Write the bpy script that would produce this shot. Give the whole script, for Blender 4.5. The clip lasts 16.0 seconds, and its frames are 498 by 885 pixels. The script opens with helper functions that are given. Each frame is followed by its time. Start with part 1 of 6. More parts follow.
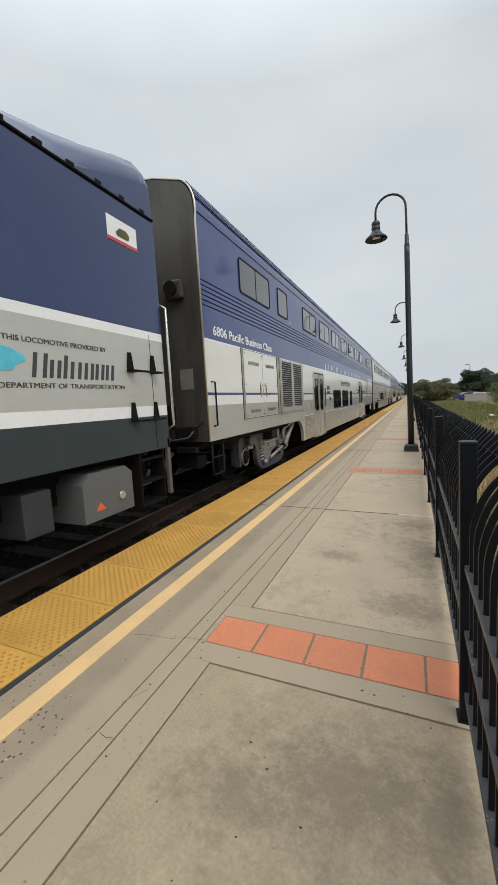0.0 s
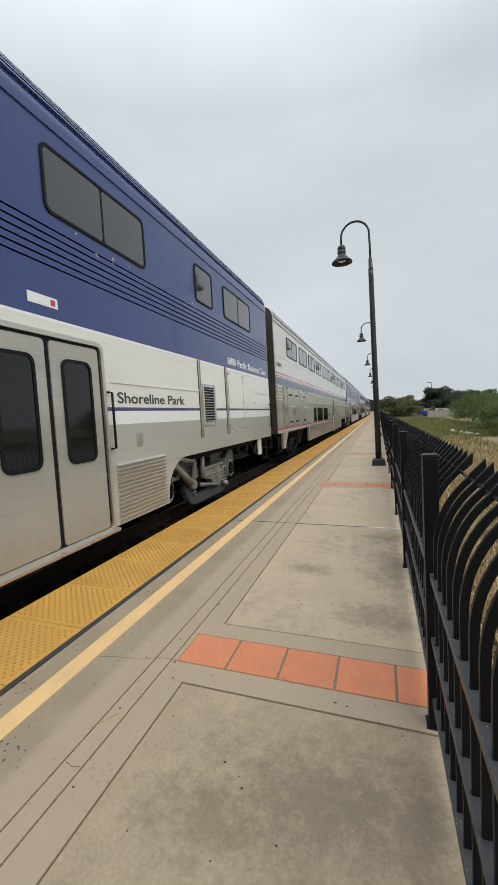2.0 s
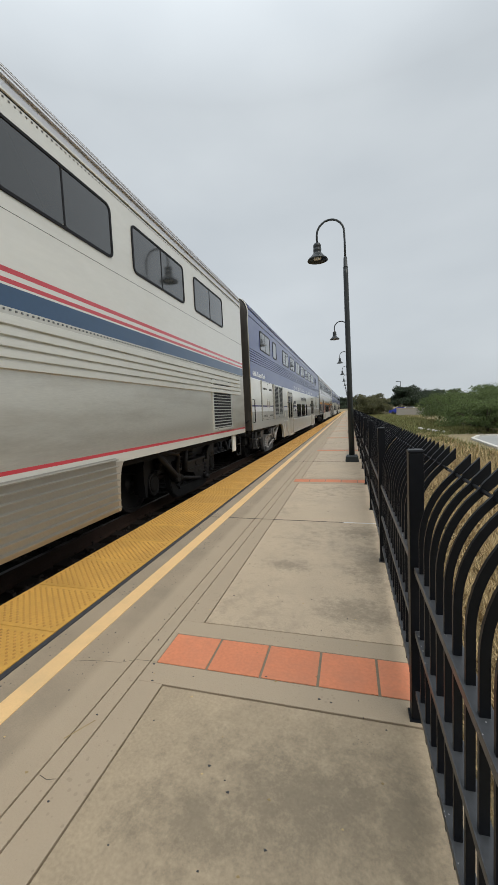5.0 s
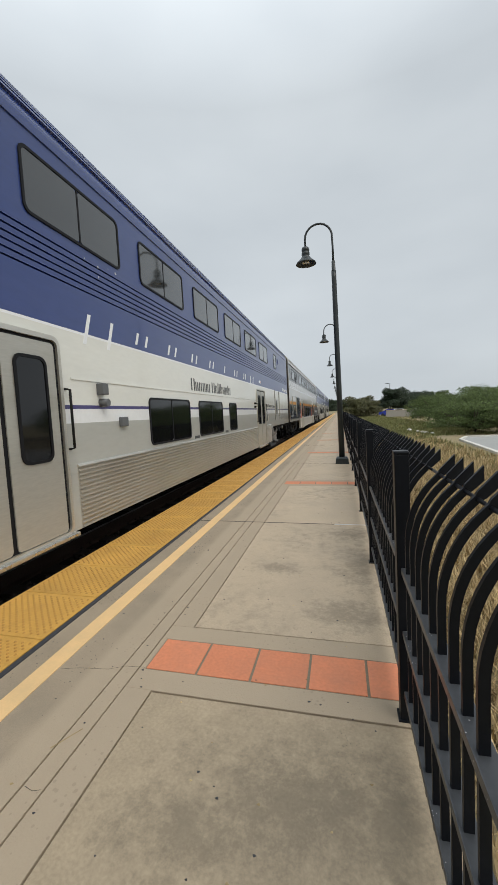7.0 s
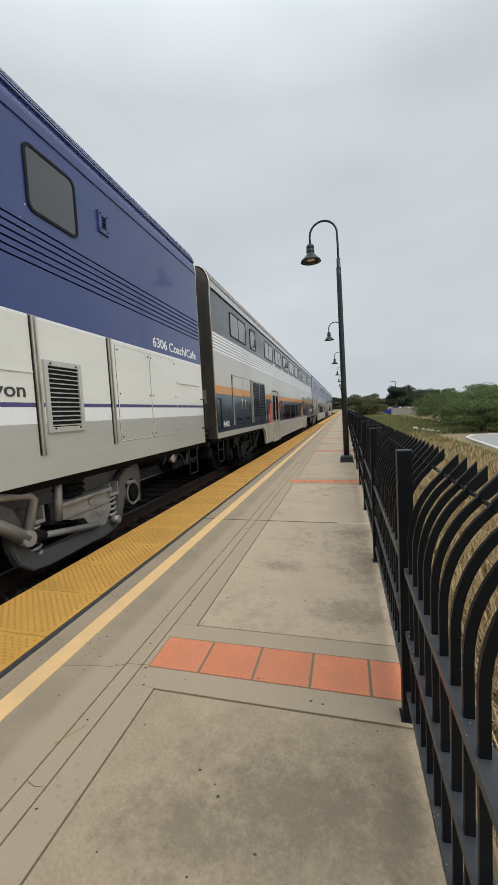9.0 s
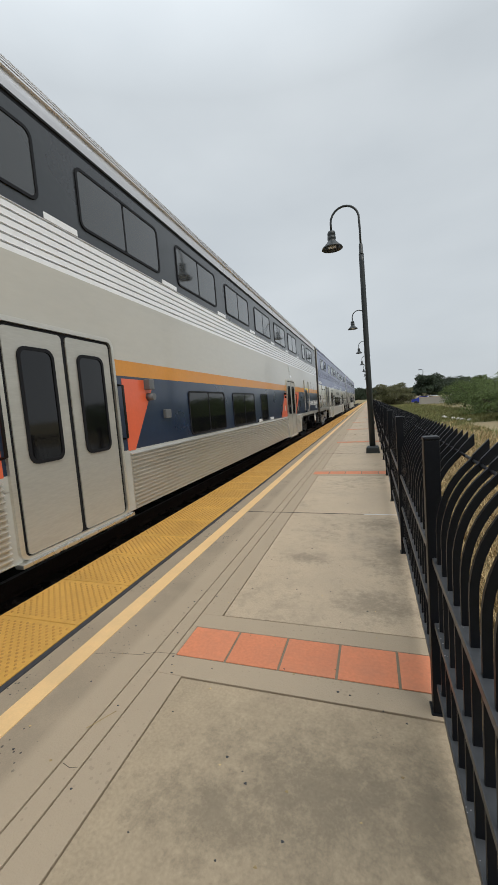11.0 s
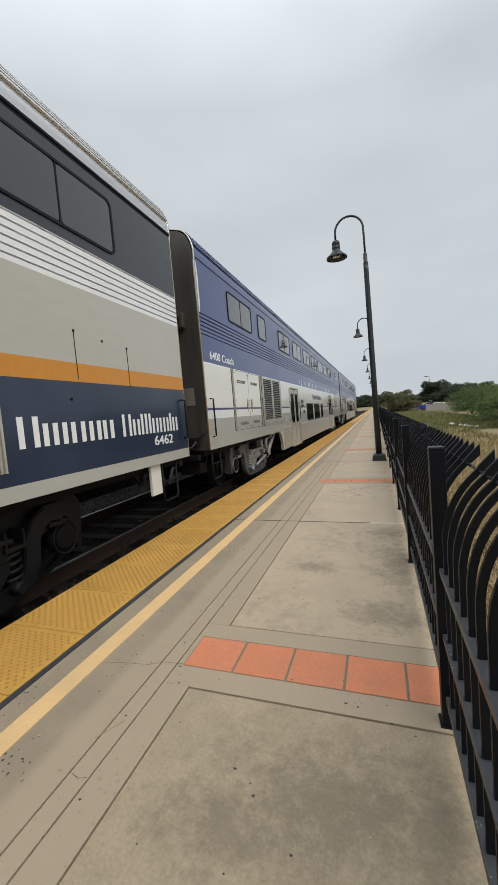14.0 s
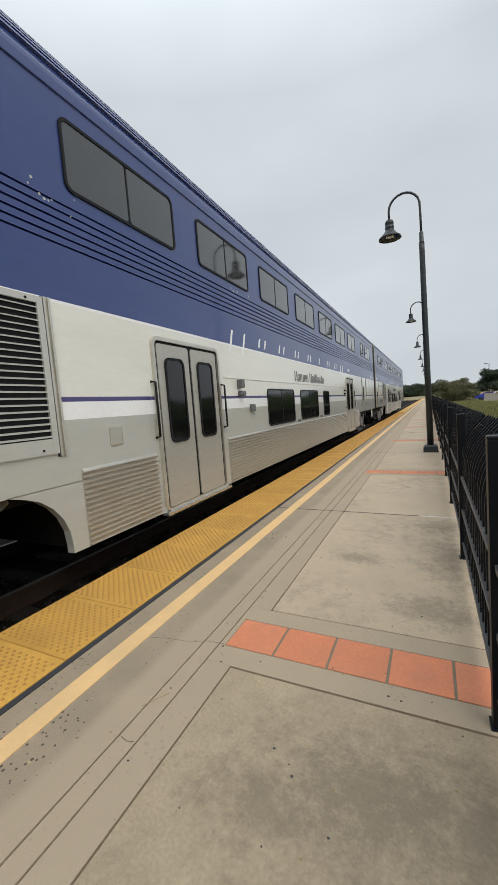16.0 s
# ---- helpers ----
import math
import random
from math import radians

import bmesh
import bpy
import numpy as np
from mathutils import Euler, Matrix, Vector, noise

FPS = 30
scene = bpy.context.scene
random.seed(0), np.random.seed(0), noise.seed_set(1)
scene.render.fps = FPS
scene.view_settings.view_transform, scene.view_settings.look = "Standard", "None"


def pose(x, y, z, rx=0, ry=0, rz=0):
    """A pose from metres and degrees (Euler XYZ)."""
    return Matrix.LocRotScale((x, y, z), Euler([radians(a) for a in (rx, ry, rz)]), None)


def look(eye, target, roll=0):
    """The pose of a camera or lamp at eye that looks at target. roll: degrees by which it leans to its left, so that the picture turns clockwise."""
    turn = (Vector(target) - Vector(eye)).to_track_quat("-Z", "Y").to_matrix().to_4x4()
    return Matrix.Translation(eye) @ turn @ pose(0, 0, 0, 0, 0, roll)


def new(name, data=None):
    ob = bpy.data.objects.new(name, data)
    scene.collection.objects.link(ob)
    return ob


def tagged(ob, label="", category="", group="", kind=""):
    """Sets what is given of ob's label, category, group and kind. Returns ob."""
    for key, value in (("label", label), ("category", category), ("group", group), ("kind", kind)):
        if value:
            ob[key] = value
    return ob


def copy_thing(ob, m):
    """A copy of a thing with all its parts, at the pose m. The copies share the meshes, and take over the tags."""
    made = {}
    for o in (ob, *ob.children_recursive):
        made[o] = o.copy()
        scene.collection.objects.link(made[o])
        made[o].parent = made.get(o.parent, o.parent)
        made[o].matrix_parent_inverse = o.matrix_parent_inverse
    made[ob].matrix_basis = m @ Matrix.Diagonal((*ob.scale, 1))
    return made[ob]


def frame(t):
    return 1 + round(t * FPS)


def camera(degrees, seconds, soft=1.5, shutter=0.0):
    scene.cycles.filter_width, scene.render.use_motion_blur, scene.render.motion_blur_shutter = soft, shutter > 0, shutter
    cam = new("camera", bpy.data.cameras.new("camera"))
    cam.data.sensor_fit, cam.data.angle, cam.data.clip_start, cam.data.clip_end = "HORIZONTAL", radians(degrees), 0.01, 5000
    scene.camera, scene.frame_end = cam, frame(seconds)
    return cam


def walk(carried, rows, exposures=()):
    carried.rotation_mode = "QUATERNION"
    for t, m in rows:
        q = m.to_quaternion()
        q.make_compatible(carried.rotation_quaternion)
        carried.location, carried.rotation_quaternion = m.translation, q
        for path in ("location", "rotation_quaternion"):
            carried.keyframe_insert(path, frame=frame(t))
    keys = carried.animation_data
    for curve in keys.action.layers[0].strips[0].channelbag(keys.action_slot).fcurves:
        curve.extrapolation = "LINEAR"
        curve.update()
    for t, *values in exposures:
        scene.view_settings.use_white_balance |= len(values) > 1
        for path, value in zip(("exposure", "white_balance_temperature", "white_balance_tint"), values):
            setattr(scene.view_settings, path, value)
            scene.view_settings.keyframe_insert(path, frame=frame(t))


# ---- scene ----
cam = camera(66.0, 16.0, soft=0.5)
PATH = [
    (0, (2.520, 0.217, 1.315), (1.7346, 2.0455, 1.1100), -3.24),
    (0.5, (2.519, 0.205, 1.310), (1.7665, 2.0490, 1.1275), -3.09),
    (1, (2.521, 0.198, 1.306), (1.8093, 2.0593, 1.1360), -2.98),
    (1.5, (2.518, 0.202, 1.301), (1.8460, 2.0801, 1.1502), -3.00),
    (2, (2.525, 0.190, 1.312), (1.8798, 2.0789, 1.1797), -3.16),
    (2.5, (2.523, 0.189, 1.312), (1.8922, 2.0828, 1.1911), -3.07),
    (3, (2.521, 0.197, 1.317), (1.8943, 2.0922, 1.1884), -2.98),
    (3.5, (2.505, 0.191, 1.311), (1.8885, 2.0881, 1.1634), -2.71),
    (4, (2.459, 0.175, 1.295), (1.8748, 2.0807, 1.1311), -2.35),
    (4.5, (2.459, 0.214, 1.304), (1.9197, 2.1328, 1.1407), -2.37),
    (7, (2.479, 0.222, 1.302), (2.0119, 2.1617, 1.1579), -3.06),
    (7.5, (2.467, 0.214, 1.305), (2.0193, 2.1580, 1.1576), -2.79),
    (8, (2.468, 0.217, 1.305), (2.0246, 2.1616, 1.1555), -2.65),
    (8.5, (2.480, 0.224, 1.305), (2.0235, 2.1653, 1.1527), -2.80),
    (9, (2.489, 0.229, 1.305), (1.9977, 2.1616, 1.1521), -3.05),
    (9.5, (2.490, 0.237, 1.300), (1.9395, 2.1537, 1.1423), -3.54),
    (12, (2.503, 0.246, 1.287), (1.8844, 2.1392, 1.1007), -4.62),
    (12.5, (2.498, 0.241, 1.290), (1.8866, 2.1374, 1.1168), -4.56),
    (13, (2.495, 0.237, 1.297), (1.8738, 2.1311, 1.1394), -4.50),
    (13.5, (2.490, 0.234, 1.297), (1.8602, 2.1269, 1.1557), -4.65),
    (14, (2.503, 0.226, 1.304), (1.8621, 2.1157, 1.1668), -4.79),
    (14.5, (2.508, 0.226, 1.304), (1.8581, 2.1120, 1.1520), -4.57),
    (15, (2.504, 0.242, 1.295), (1.8228, 2.1150, 1.1271), -4.52),
    (15.5, (2.499, 0.239, 1.297), (1.7430, 2.0822, 1.1184), -4.56),
    (16, (2.500, 0.231, 1.290), (1.6424, 2.0293, 1.1136), -4.40),
]
# the phone brightens its picture slightly while dark things fill it
EXPOSURES = [(0, 0.08), (1.0, 0.10), (1.5, 0.11), (2.5, 0.0), (4.0, -0.04), (7.0, 0.0), (14.0, 0.0), (15.0, 0.03), (15.5, 0.06), (16.0, 0.06)]
walk(cam, [(t, look(eye, target, roll)) for t, eye, target, roll in PATH], EXPOSURES)
# distance that the train has gone, by time
TRAVEL = [
    (0.0, 0.0), (0.5, 5.26), (1.0, 10.4), (1.5, 15.44), (2.0, 20.21), (2.5, 24.71),
    (3.0, 29.18), (3.5, 33.62), (4.0, 37.88), (4.5, 42.09), (4.7, 43.75), (6.8, 59.97),
    (7.0, 61.4), (7.5, 64.83), (8.0, 68.19), (8.5, 71.5), (9.0, 74.73), (9.5, 77.92),
    (9.7, 79.14), (11.8, 91.4), (12.0, 92.46), (12.5, 95.05), (13.0, 97.56), (13.5, 100.11),
    (14.0, 102.6), (14.5, 105.04), (15.0, 107.15), (15.5, 109.42), (16.0, 111.69),
]

# ---- light ----
world = bpy.data.worlds.new("overcast_sky")
scene.world = world
world.use_nodes = True
wn, wl = world.node_tree.nodes, world.node_tree.links
background = wn["Background"]
nishita = wn.new("ShaderNodeTexSky")
nishita.sky_type = "NISHITA"
nishita.sun_disc = False
nishita.sun_elevation, nishita.sun_rotation = radians(48), radians(126)
nishita.altitude, nishita.dust_density = 30, 4.0
coord = wn.new("ShaderNodeTexCoord")
stretch = wn.new("ShaderNodeMapping")
stretch.inputs["Scale"].default_value = (1.0, 1.0, 2.4)
cloud = wn.new("ShaderNodeTexNoise")
cloud.inputs["Scale"].default_value, cloud.inputs["Detail"].default_value, cloud.inputs["Roughness"].default_value = 2.1, 5, 0.45
ramp = wn.new("ShaderNodeValToRGB")
ramp.color_ramp.elements[0].position, ramp.color_ramp.elements[0].color = 0.3, (5.55, 6.05, 6.45, 1)
ramp.color_ramp.elements[1].position, ramp.color_ramp.elements[1].color = 0.72, (6.65, 7.15, 7.5, 1)
layer = wn.new("ShaderNodeMix")
layer.data_type = "RGBA"
layer.inputs["Factor"].default_value = 0.94
wl.new(coord.outputs["Generated"], stretch.inputs["Vector"])
wl.new(stretch.outputs["Vector"], cloud.inputs["Vector"])
wl.new(cloud.outputs["Fac"], ramp.inputs["Fac"])
wl.new(nishita.outputs["Color"], layer.inputs["A"])
wl.new(ramp.outputs["Color"], layer.inputs["B"])
# an overcast sky is brightest overhead
split = wn.new("ShaderNodeSeparateXYZ")
height = wn.new("ShaderNodeMapRange")
height.inputs["From Min"].default_value, height.inputs["From Max"].default_value = 0.60, 0.95
height.inputs["To Min"].default_value, height.inputs["To Max"].default_value = 0.87, 1.8
lift = wn.new("ShaderNodeVectorMath")
lift.operation = "SCALE"
wl.new(coord.outputs["Generated"], split.inputs[0])
wl.new(split.outputs["Z"], height.inputs["Value"])
wl.new(layer.outputs["Result"], lift.inputs[0])
wl.new(height.outputs["Result"], lift.inputs["Scale"])
# and a little paler on the track's side
side = wn.new("ShaderNodeMapRange")
side.inputs["From Min"].default_value, side.inputs["From Max"].default_value = -1.0, 1.0
side.inputs["To Min"].default_value, side.inputs["To Max"].default_value = 1.07, 0.93
lean = wn.new("ShaderNodeVectorMath")
lean.operation = "SCALE"
wl.new(split.outputs["X"], side.inputs["Value"])
wl.new(lift.outputs["Vector"], lean.inputs[0])
wl.new(side.outputs["Result"], lean.inputs["Scale"])
wl.new(lean.outputs["Vector"], background.inputs["Color"])
background.inputs["Strength"].default_value = 0.116
sun = new("sun", bpy.data.lights.new("sun", "SUN"))
sun.data.energy, sun.data.angle, sun.data.color = 1.35, radians(40), (1.0, 0.95, 0.86)
sun.matrix_world = look((22, -16, 30), (0, 0, 0))


# ---- materials ----
def surface(name, colour, rough=0.6, metal=0.0, vary=0.12, scale=3.0, fine=60.0, bump=0.0, stain=None, stain_amount=0.3, stretch=(1, 1, 1), island=0.0, spec=0.5, coat=0.0, specks=0.0, speck_colour=(0.06, 0.05, 0.04), speck_scale=24.0, speck_from=0.42, patches=0.0, trowelled=0.0, stain_scale=0.0, stain_span=(0.46, 0.68), blots=(), blot_colour=(0.12, 0.10, 0.07)):
    """A painted, worn or mineral surface: colour broken up at two scales, uneven gloss, fine relief, stains of another colour."""
    m = bpy.data.materials.new(name)
    m.use_nodes = True
    n, l = m.node_tree.nodes, m.node_tree.links
    b = n["Principled BSDF"]
    b.inputs["Metallic"].default_value, b.inputs["Specular IOR Level"].default_value = metal, spec
    b.inputs["Coat Weight"].default_value, b.inputs["Coat Roughness"].default_value, b.inputs["Coat IOR"].default_value = coat, 0.10, 1.45
    co = n.new("ShaderNodeTexCoord")
    mp = n.new("ShaderNodeMapping")
    mp.inputs["Scale"].default_value = stretch
    place = co.outputs["Object"]
    if island > 0:      # alike pieces share a mesh but not their stains
        who, shift = n.new("ShaderNodeObjectInfo"), n.new("ShaderNodeVectorMath")
        far = n.new("ShaderNodeMath")
        far.operation = "MULTIPLY"
        far.inputs[1].default_value = 61.0
        l.new(who.outputs["Random"], far.inputs[0])
        shift.operation = "ADD"
        l.new(place, shift.inputs[0])
        l.new(far.outputs[0], shift.inputs[1])
        place = shift.outputs["Vector"]
    l.new(place, mp.inputs["Vector"])
    big, small = n.new("ShaderNodeTexNoise"), n.new("ShaderNodeTexNoise")
    big.inputs["Scale"].default_value, big.inputs["Detail"].default_value = scale, 5
    small.inputs["Scale"].default_value, small.inputs["Detail"].default_value = fine, 3
    for t in (big, small):
        l.new(mp.outputs["Vector"], t.inputs["Vector"])
    both = n.new("ShaderNodeMath")
    both.operation = "ADD"
    l.new(big.outputs["Fac"], both.inputs[0])
    l.new(small.outputs["Fac"], both.inputs[1])
    shade = n.new("ShaderNodeMapRange")
    shade.inputs["From Min"].default_value, shade.inputs["From Max"].default_value = 0.6, 1.4
    shade.inputs["To Min"].default_value, shade.inputs["To Max"].default_value = 1 - vary, 1 + vary
    l.new(both.outputs[0], shade.inputs["Value"])
    value = shade.outputs["Result"]
    if island:
        geo = n.new("ShaderNodeObjectInfo") if island > 0 else n.new("ShaderNodeNewGeometry")
        span = n.new("ShaderNodeMapRange")
        span.inputs["To Min"].default_value, span.inputs["To Max"].default_value = 1 - abs(island), 1 + abs(island)
        l.new(geo.outputs["Random" if island > 0 else "Random Per Island"], span.inputs["Value"])
        mul = n.new("ShaderNodeMath")
        mul.operation = "MULTIPLY"
        l.new(value, mul.inputs[0])
        l.new(span.outputs["Result"], mul.inputs[1])
        value = mul.outputs[0]
    tint = n.new("ShaderNodeVectorMath")
    tint.operation = "SCALE"
    tint.inputs[0].default_value = colour
    l.new(value, tint.inputs["Scale"])
    out = tint.outputs["Vector"]
    if stain:
        spots = n.new("ShaderNodeTexNoise")
        spots.inputs["Scale"].default_value, spots.inputs["Detail"].default_value, spots.inputs["Roughness"].default_value = stain_scale or scale * 0.6, 9, 0.7
        l.new(mp.outputs["Vector"], spots.inputs["Vector"])
        cut = n.new("ShaderNodeMapRange")
        cut.inputs["From Min"].default_value, cut.inputs["From Max"].default_value = stain_span
        cut.inputs["To Max"].default_value = stain_amount
        l.new(spots.outputs["Fac"], cut.inputs["Value"])
        grime = cut.outputs["Result"]
        if patches:     # grime gathers in wide soft patches
            wide, area, both_of = n.new("ShaderNodeTexNoise"), n.new("ShaderNodeMapRange"), n.new("ShaderNodeMath")
            wide.inputs["Scale"].default_value, wide.inputs["Detail"].default_value = patches, 2
            area.inputs["From Min"].default_value, area.inputs["From Max"].default_value = 0.40, 0.62
            both_of.operation = "MULTIPLY"
            l.new(mp.outputs["Vector"], wide.inputs["Vector"])
            l.new(wide.outputs["Fac"], area.inputs["Value"])
            l.new(area.outputs["Result"], both_of.inputs[0])
            l.new(grime, both_of.inputs[1])
            grime = both_of.outputs[0]
        mx = n.new("ShaderNodeMix")
        mx.data_type = "RGBA"
        mx.inputs["B"].default_value = (*stain, 1)
        l.new(grime, mx.inputs["Factor"])
        l.new(out, mx.inputs["A"])
        out = mx.outputs["Result"]
    if specks:
        cells = n.new("ShaderNodeTexVoronoi")
        cells.inputs["Scale"].default_value = speck_scale
        where = n.new("ShaderNodeTexNoise")
        where.inputs["Scale"].default_value = 2.3
        size = n.new("ShaderNodeMapRange")
        size.inputs["From Min"].default_value, size.inputs["From Max"].default_value = speck_from, speck_from + 0.33
        size.inputs["To Min"].default_value, size.inputs["To Max"].default_value = 0.0, 0.26
        for t in (cells, where):
            l.new(place, t.inputs["Vector"])
        less = n.new("ShaderNodeMath")
        less.operation = "LESS_THAN"
        l.new(where.outputs["Fac"], size.inputs["Value"])
        l.new(cells.outputs["Distance"], less.inputs[0])
        l.new(size.outputs["Result"], less.inputs[1])
        amount = n.new("ShaderNodeMath")
        amount.operation = "MULTIPLY"
        amount.inputs[1].default_value = specks
        l.new(less.outputs[0], amount.inputs[0])
        mk = n.new("ShaderNodeMix")
        mk.data_type = "RGBA"
        mk.inputs["B"].default_value = (*speck_colour, 1)
        l.new(amount.outputs[0], mk.inputs["Factor"])
        l.new(out, mk.inputs["A"])
        out = mk.outputs["Result"]
    if blots:           # old damp stains, ragged at their rims
        ragged = n.new("ShaderNodeTexNoise")
        ragged.inputs["Scale"].default_value, ragged.inputs["Detail"].default_value, ragged.inputs["Roughness"].default_value = 14.0, 12, 0.80
        l.new(co.outputs["Object"], ragged.inputs["Vector"])
        most = None
        for bx, by, rx, ry in blots:
            fit, far_off, fade = n.new("ShaderNodeMapping"), n.new("ShaderNodeVectorMath"), n.new("ShaderNodeMapRange")
            fit.inputs["Location"].default_value, fit.inputs["Scale"].default_value = (-bx / rx, -by / ry, 0), (1 / rx, 1 / ry, 0)
            far_off.operation = "LENGTH"
            fade.inputs["From Min"].default_value, fade.inputs["From Max"].default_value = 1.15, 0.0
            l.new(co.outputs["Object"], fit.inputs["Vector"])
            l.new(fit.outputs["Vector"], far_off.inputs[0])
            l.new(far_off.outputs["Value"], fade.inputs["Value"])
            if most is None:
                most = fade.outputs["Result"]
            else:
                top = n.new("ShaderNodeMath")
                top.operation = "MAXIMUM"
                l.new(most, top.inputs[0])
                l.new(fade.outputs["Result"], top.inputs[1])
                most = top.outputs[0]
        meet, edge, wet = n.new("ShaderNodeMath"), n.new("ShaderNodeMapRange"), n.new("ShaderNodeMix")
        meet.operation = "MULTIPLY_ADD"
        meet.inputs[1].default_value = 0.27
        l.new(most, meet.inputs[0])
        l.new(ragged.outputs["Fac"], meet.inputs[2])
        edge.inputs["From Min"].default_value, edge.inputs["From Max"].default_value, edge.inputs["To Max"].default_value = 0.54, 0.74, 0.50
        l.new(meet.outputs[0], edge.inputs["Value"])
        wet.data_type = "RGBA"
        wet.inputs["B"].default_value = (*blot_colour, 1)
        l.new(edge.outputs["Result"], wet.inputs["Factor"])
        l.new(out, wet.inputs["A"])
        out = wet.outputs["Result"]
    if trowelled:       # a smoother, paler margin along the slab's far side
        axis, rim, pale = n.new("ShaderNodeSeparateXYZ"), n.new("ShaderNodeMapRange"), n.new("ShaderNodeMix")
        rim.inputs["From Min"].default_value, rim.inputs["From Max"].default_value = trowelled, trowelled + 0.06
        rim.inputs["To Max"].default_value = 0.75
        pale.data_type = "RGBA"
        pale.inputs["B"].default_value = (colour[0] * 1.27, colour[1] * 1.27, colour[2] * 1.27, 1)
        l.new(co.outputs["Object"], axis.inputs[0])
        l.new(axis.outputs["X"], rim.inputs["Value"])
        l.new(rim.outputs["Result"], pale.inputs["Factor"])
        l.new(out, pale.inputs["A"])
        out = pale.outputs["Result"]
    l.new(out, b.inputs["Base Color"])
    gloss = n.new("ShaderNodeMapRange")
    gloss.inputs["To Min"].default_value, gloss.inputs["To Max"].default_value = max(0.02, rough - 0.1), min(1, rough + 0.1)
    l.new(big.outputs["Fac"], gloss.inputs["Value"])
    l.new(gloss.outputs["Result"], b.inputs["Roughness"])
    if bump:
        bp = n.new("ShaderNodeBump")
        bp.inputs["Strength"].default_value, bp.inputs["Distance"].default_value = 0.6, bump
        l.new(both.outputs[0], bp.inputs["Height"])
        l.new(bp.outputs["Normal"], b.inputs["Normal"])
    return m


CONCRETE = surface("worn_concrete", (0.47, 0.373, 0.262), 0.62, 0, 0.17, 2.2, 120, 0.003, (0.21, 0.17, 0.12), 0.65, island=0.03, patches=0.9, stain_scale=9.0)
CONCRETE_DAMP = surface("stained_concrete", (0.47, 0.373, 0.262), 0.62, 0, 0.17, 2.2, 120, 0.003, (0.21, 0.17, 0.12), 0.55, patches=0.9, stain_scale=9.0, blots=((2.48, 0.32, 0.34, 0.24), (2.62, 1.15, 0.26, 0.55), (1.90, 1.0, 0.26, 0.16), (2.55, 2.0, 0.3, 0.25)))
CONCRETE_WORN = surface("grimy_concrete", (0.385, 0.306, 0.207), 0.72, 0, 0.19, 5.0, 80, 0.004, (0.19, 0.15, 0.10), 0.6, patches=1.5, stain_scale=13.0, stain_span=(0.40, 0.72), specks=0.5, speck_scale=60.0, speck_from=0.55, blots=((2.28, 1.93, 0.62, 0.30), (2.60, 1.95, 0.26, 0.26), (1.95, 1.80, 0.34, 0.2), (2.4, 0.9, 0.5, 0.4)))
CONCRETE_EDGE = surface("edge_concrete", (0.335, 0.268, 0.19), 0.75, 0, 0.17, 3.0, 140, 0.003, (0.24, 0.20, 0.145), 0.6, island=0.03, specks=0.9, speck_scale=34.0, speck_from=0.37, trowelled=1.10)
JOINT = surface("joint_filler", (0.045, 0.037, 0.028), 0.95, 0, 0.2, 8, 90)
TILE = surface("terracotta_tile", (0.64, 0.225, 0.112), 0.7, 0, 0.13, 5, 60, 0.001, (0.45, 0.20, 0.12), 0.5, island=0.06)
MORTAR = surface("mortar", (0.22, 0.185, 0.13), 0.9, 0, 0.2, 9, 120)
TACTILE = surface("yellow_tactile_panel", (0.60, 0.335, 0.07), 0.6, 0, 0.16, 3.5, 50, 0.0, (0.42, 0.23, 0.05), 0.6, island=0.07)
DOME = surface("worn_tactile_dome", (0.42, 0.215, 0.045), 0.6, 0, 0.25, 3.5, 50)
LINE = surface("cream_line_paint", (0.80, 0.53, 0.25), 0.65, 0, 0.07, 3, 90, 0.0005, (0.50, 0.38, 0.22), 0.4)
RUBBER = surface("dark_rubber", (0.035, 0.037, 0.042), 0.7, 0, 0.2, 5, 50)
# stone, bed, rail and tie colours lowered to hold the shade under the train
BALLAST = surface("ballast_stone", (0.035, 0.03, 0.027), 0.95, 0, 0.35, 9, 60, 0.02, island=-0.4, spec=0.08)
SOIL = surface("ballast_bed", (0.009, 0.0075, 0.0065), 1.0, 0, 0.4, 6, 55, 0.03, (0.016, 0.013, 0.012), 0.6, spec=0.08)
RUST = surface("rusty_steel", (0.042, 0.026, 0.02), 0.85, 0.1, 0.3, 8, 60, 0.002, spec=0.2)
RAILTOP = surface("worn_rail_top", (0.12, 0.115, 0.11), 0.5, 0.8, 0.1)
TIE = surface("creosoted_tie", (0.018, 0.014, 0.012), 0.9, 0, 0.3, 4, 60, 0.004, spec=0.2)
FENCE = surface("black_fence_paint", (0.005, 0.0062, 0.009), 0.42, 0, 0.25, 4, 45, 0.0006, (0.03, 0.03, 0.033), 0.15, spec=0.2)
# paler than FENCE: the sky's sheen on rail tops is in the colour
FENCERAIL = surface("weathered_sky_sheen_rail", (0.05, 0.054, 0.06), 0.36, 0, 0.25, 4, 45, 0.0006, (0.05, 0.05, 0.05), 0.4, spec=0.5, island=0.1, specks=0.85, speck_colour=(0.42, 0.42, 0.42), speck_scale=60.0)
LAMPPAINT = surface("dark_green_lamp_paint", (0.014, 0.019, 0.020), 0.4, 0, 0.2, 3, 30)
BLUE = surface("blue_train_paint", (0.021, 0.044, 0.185), 0.36, 0, 0.10, 0.8, 9, 0.0008, (0.052, 0.072, 0.215), 0.5, (1, 0.4, 1.6), coat=0.6, specks=0.7, speck_colour=(0.55, 0.57, 0.6), speck_scale=14.0, speck_from=0.66)
